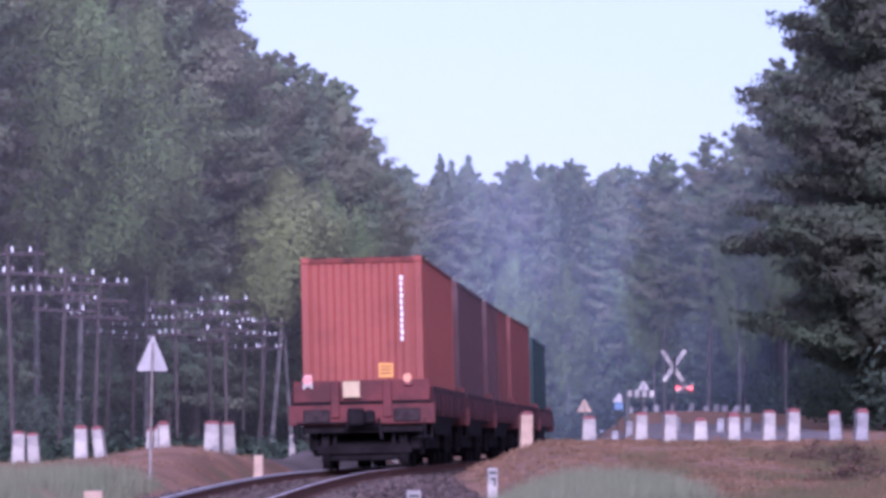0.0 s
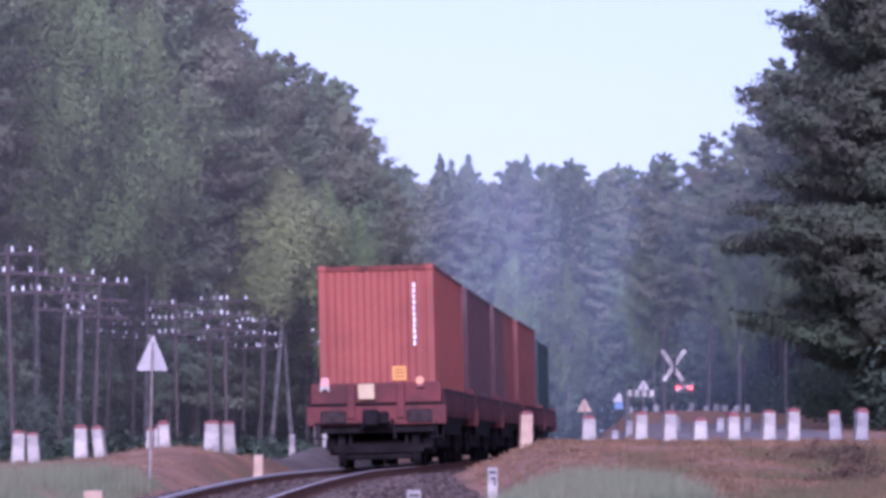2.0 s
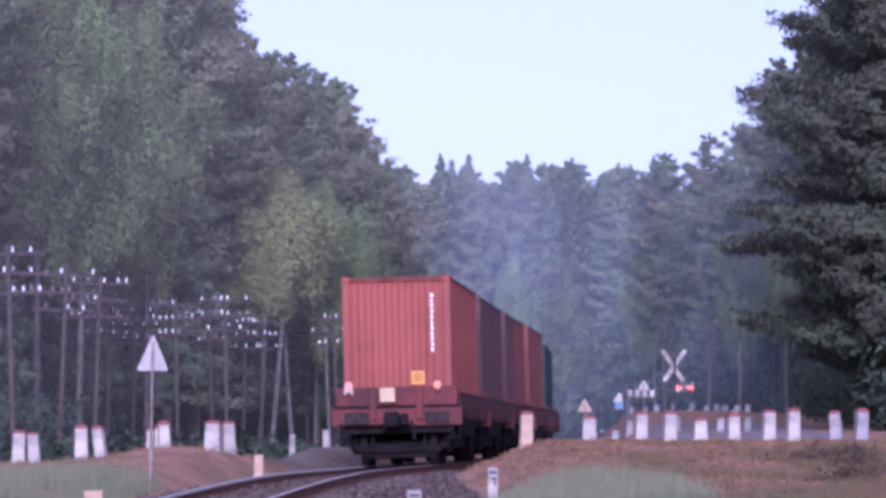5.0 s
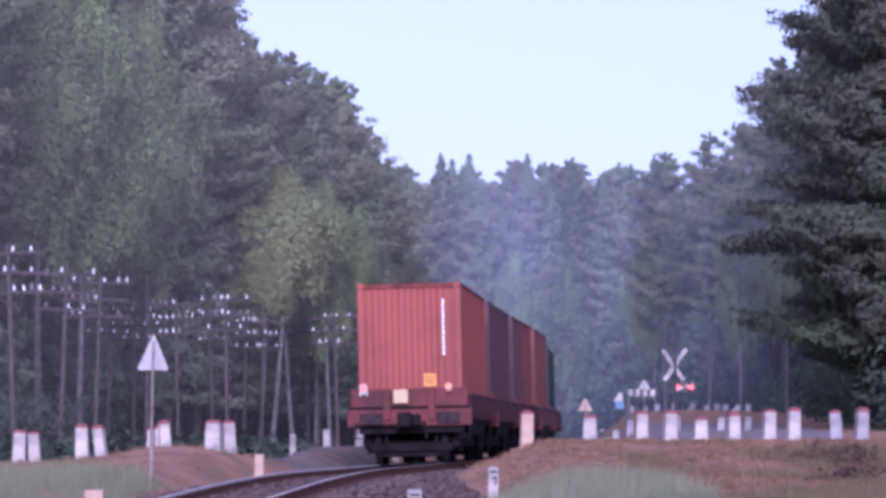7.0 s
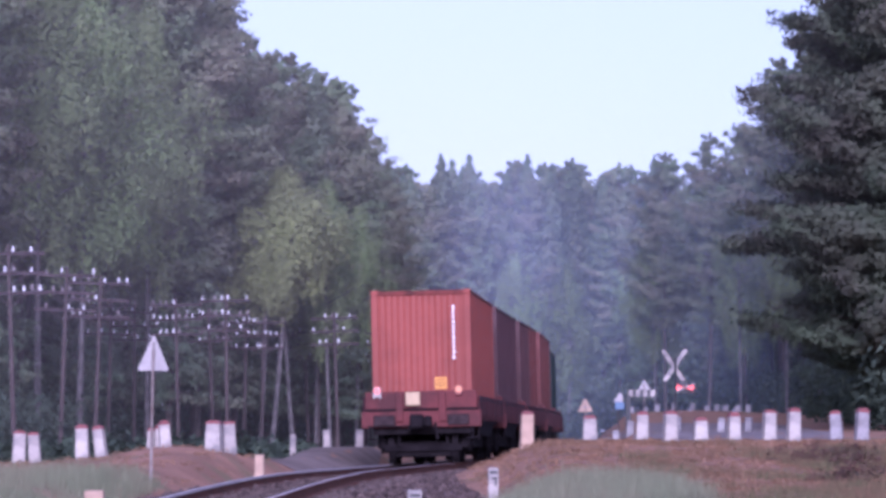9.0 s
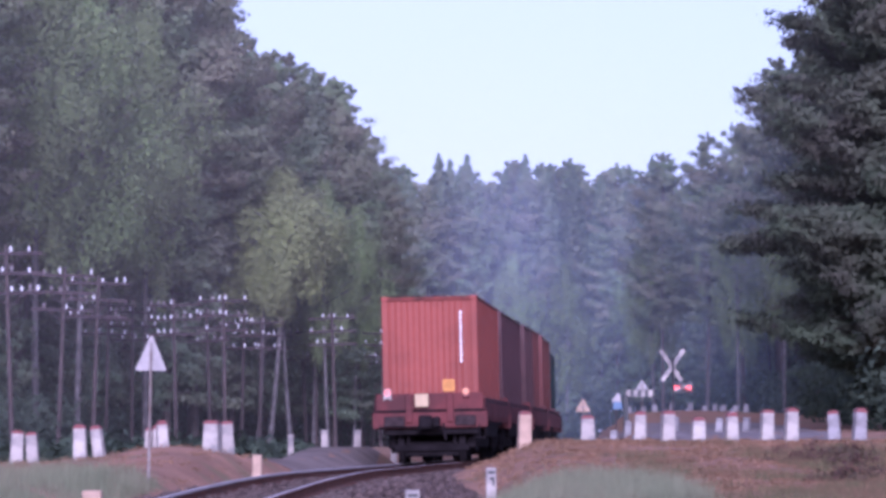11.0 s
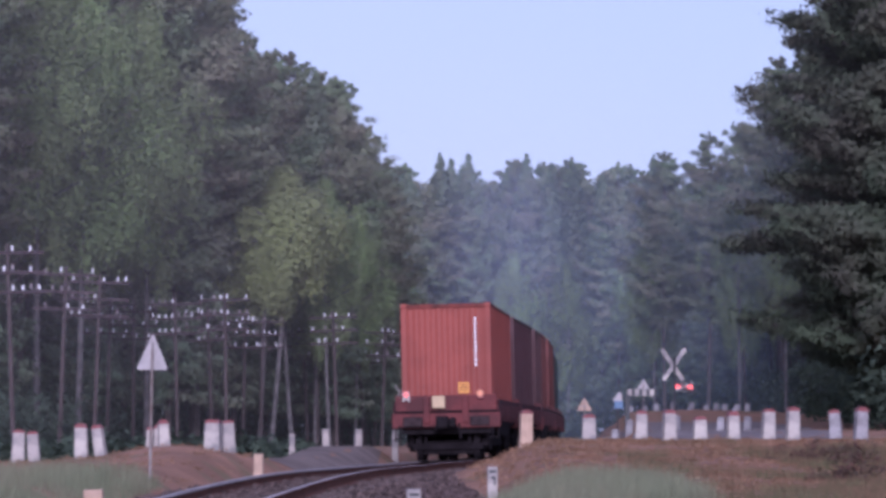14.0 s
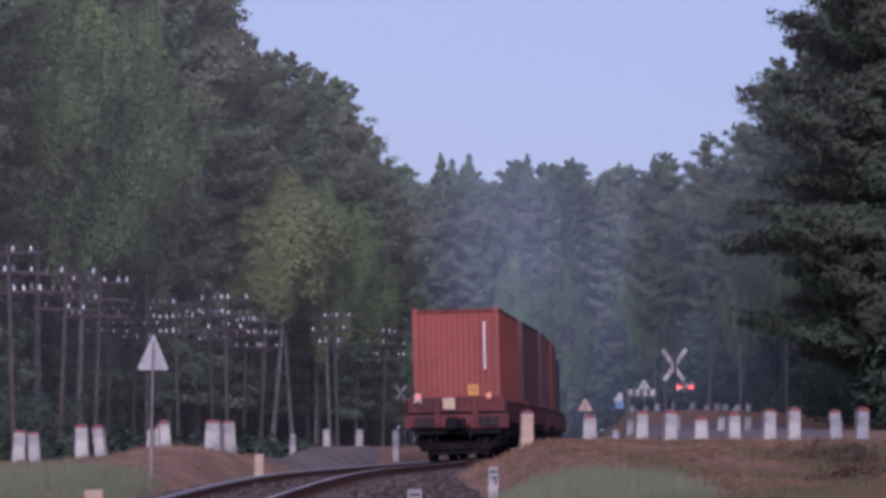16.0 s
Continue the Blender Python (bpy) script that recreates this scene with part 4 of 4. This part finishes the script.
def build_gravel():
    ys = list(np.arange(118, 214, 2.0))
    verts, faces = [], []
    for y in ys:
        for i in range(14):
            x = track_x(y) + 1.9 + i * .7
            verts.append((x, y, ground_z(x, y) + .02))
    for j in range(len(ys) - 1):
        for i in range(13):
            faces.append((j * 14 + i, j * 14 + i + 1, j * 14 + i + 15, j * 14 + i + 14))
    ob = mesh_part("gravel_path", verts, faces, M_GRAVEL)
    ob.data.shade_smooth()
    tagged(ob, "grey gravel yard beside the track at the crossing", "path", kind="structure")


def build_smoke():
    """Thin blue exhaust smoke and veils for evening haze over the line; each body thins out towards its margin."""
    def smoke_haze_material(name, share, colour):
        m = bpy.data.materials.new(name)
        m.use_nodes = True
        nt = m.node_tree
        nt.nodes.remove(nt.nodes["Principled BSDF"])
        di, tr, mx = (nt.nodes.new(n) for n in ("ShaderNodeBsdfDiffuse", "ShaderNodeBsdfTransparent", "ShaderNodeMixShader"))
        di.inputs["Color"].default_value = colour
        tc, flat, dist, fade, wisp, mul = (nt.nodes.new(n) for n in ("ShaderNodeTexCoord", "ShaderNodeVectorMath", "ShaderNodeVectorMath",
                                                                     "ShaderNodeMapRange", "ShaderNodeTexNoise", "ShaderNodeMath"))
        flat.operation, dist.operation, mul.operation = "MULTIPLY", "LENGTH", "MULTIPLY"
        flat.inputs[1].default_value = (1, 0, 1)
        fade.interpolation_type = "SMOOTHSTEP"
        fade.inputs["From Min"].default_value, fade.inputs["From Max"].default_value = .98, .15
        fade.inputs["To Max"].default_value = share
        wisp.inputs["Scale"].default_value = 2.2
        wisp.inputs["Detail"].default_value = 3
        spread = nt.nodes.new("ShaderNodeMapRange")
        spread.inputs["From Min"].default_value, spread.inputs["From Max"].default_value = .3, .7
        spread.inputs["To Min"].default_value, spread.inputs["To Max"].default_value = .55, 1.25
        nt.links.new(tc.outputs["Object"], flat.inputs[0])
        nt.links.new(flat.outputs[0], dist.inputs[0])
        nt.links.new(dist.outputs["Value"], fade.inputs["Value"])
        nt.links.new(tc.outputs["Object"], wisp.inputs["Vector"])
        nt.links.new(wisp.outputs["Fac"], spread.inputs["Value"])
        nt.links.new(fade.outputs[0], mul.inputs[0])
        nt.links.new(spread.outputs[0], mul.inputs[1])
        nt.links.new(mul.outputs[0], mx.inputs["Fac"])
        nt.links.new(tr.outputs[0], mx.inputs[1])
        nt.links.new(di.outputs[0], mx.inputs[2])
        nt.links.new(mx.outputs[0], nt.nodes["Material Output"].inputs["Surface"])
        return m
    plume = smoke_haze_material("thin_exhaust_smoke", .042, (.50, .55, .78, 1))
    # added veils that stand in for distance haze before the woods
    far_veil = smoke_haze_material("distance_haze_veil", .038, (.40, .48, .64, 1))
    # wide near veil, added to lift the dark tones behind it
    haze = smoke_haze_material("evening_haze", .028, (.55, .53, .56, 1))
    smoke = thing("exhaust_smoke", "thin bluish exhaust smoke and added haze veils over the track", "smoke", pose(4.6, 232, 3))
    # middle and half sizes
    for x, y, z, rx, ry, rz, m in ((-1.2, 70, 10.5, 6.0, 4, 11, plume), (6, 118, 7, 27, 7, 25, far_veil), (10.5, 8, 5, 16, 5, 17, far_veil),
                                    (-14.0, -84, 12, 28, 5, 23, haze)):
        bm = bmesh.new()
        bmesh.ops.create_icosphere(bm, subdivisions=4, radius=1)
        puff = part("smoke_puff", bm, m, smoke, m=pose(x, y, z) @ Matrix.Diagonal((rx, ry, rz, 1)), smooth=True)
        puff.visible_shadow = False
    return smoke


# ---- build it
build_ground()
build_track()
CARGO = []          # (thing, distance of its middle ahead of the tail)
WHEELS = []
LOADS = [[("faded orange-red ribbed shipping container on a flat wagon", M_RED, 12.19, 2.90, 0, True)],
         [("dark maroon ribbed shipping container on a flat wagon", M_BLUE, 12.19, 2.90, 0, False)],
         [("short grey-mauve shipping container on a flat wagon", M_GREYBLUE, 6.06, 2.90, -3.07, False),
          ("short dull red shipping container on a flat wagon", M_RED2, 6.06, 2.90, 3.07, False)],
         [("dull red ribbed shipping container on a flat wagon", M_RED2, 12.19, 2.90, 0, False)],
         [("dark green ribbed shipping container on a flat wagon", M_GREEN, 12.19, 2.60, 0, False)]]
for k, loads in enumerate(LOADS):
    mid = 6.095 + k * WAGON
    wagon, sets = build_wagon(ride(tail_y(0) + mid), tail=k == 0)
    CARGO.append((wagon, mid, 0.0))
    WHEELS.append(sets)
    for label, material, length, height, off, marks in loads:
        box_ = build_container(label, material, length, height, ride(tail_y(0) + mid + off), marks)
        CARGO.append((box_, mid + off, 1.355))
build_posts()
build_picket(.82, 75, .10, .17)
build_picket(-.40, 62, -.13, .20)
build_saltire(6.26, 123, 2.60, 1.02)
build_saltire(-2.70, 285, 3.60, 1.05, signal=False)
build_triangle(-5.50, 85, 2.52, 1.86, .292, M_SIGNBACK, "grey back of a triangular road sign on a thin pole", lean=1.0)
build_triangle(5.0, 160, 2.05, 1.60, .26, M_CONC, "small yellowish triangular sign by the road")
build_barrier()
build_blue_sign()
build_telegraph()
build_woods()
build_shrubs()
build_grass(PALE, M_GRASS, "pale green and straw coloured grass tufts", 8)
build_grass(OLIVE, M_TURF, "short olive brown turf on the bank", 9)
build_bank_shrubs()
build_weeds()
build_gravel()
build_road()
SMOKE = build_smoke()

# sleepers, one by one
track = tagged(new("sleepers"), "row of dark tarred sleepers in ballast", "sleepers", kind="structure")
sl = box(-1.36, 1.36, -.125, .125, -.15, 0, .02)
sl_mesh = bpy.data.meshes.new("sleeper")
sl.to_mesh(sl_mesh)
sl.free()
sl_mesh.materials.append(M_SLEEPER)
for k in range(260):
    y = 46 + k * .55
    o = new("sleeper", sl_mesh)
    o.parent = track
    o.matrix_basis = Matrix.Translation((track_x(y), y, rail_z(y) - .178)) @ pose(0, 0, 0, 0, -CANT, heading(y))


def motions():
    times = [i * .5 for i in range(33)]
    for ob, mid, lift in CARGO:
        walk(ob, [(t, ride(tail_y(t) + mid) @ Matrix.Translation((0, 0, lift))) for t in times])
    walk(SMOKE, [(t, pose(4.6 + .03 * t, 232 + .1 * t, 3 + .02 * t)) for t in (0, 4, 8, 12, 16)])
    fine = [i * .25 for i in range(65)]
    for sets in WHEELS:
        for wset in sets:
            y0 = wset.matrix_basis.translation.y
            walk(wset, [(t, pose(0, y0, .475, -math.degrees((tail_y(t) - tail_y(0)) / .475))) for t in fine])


motions()
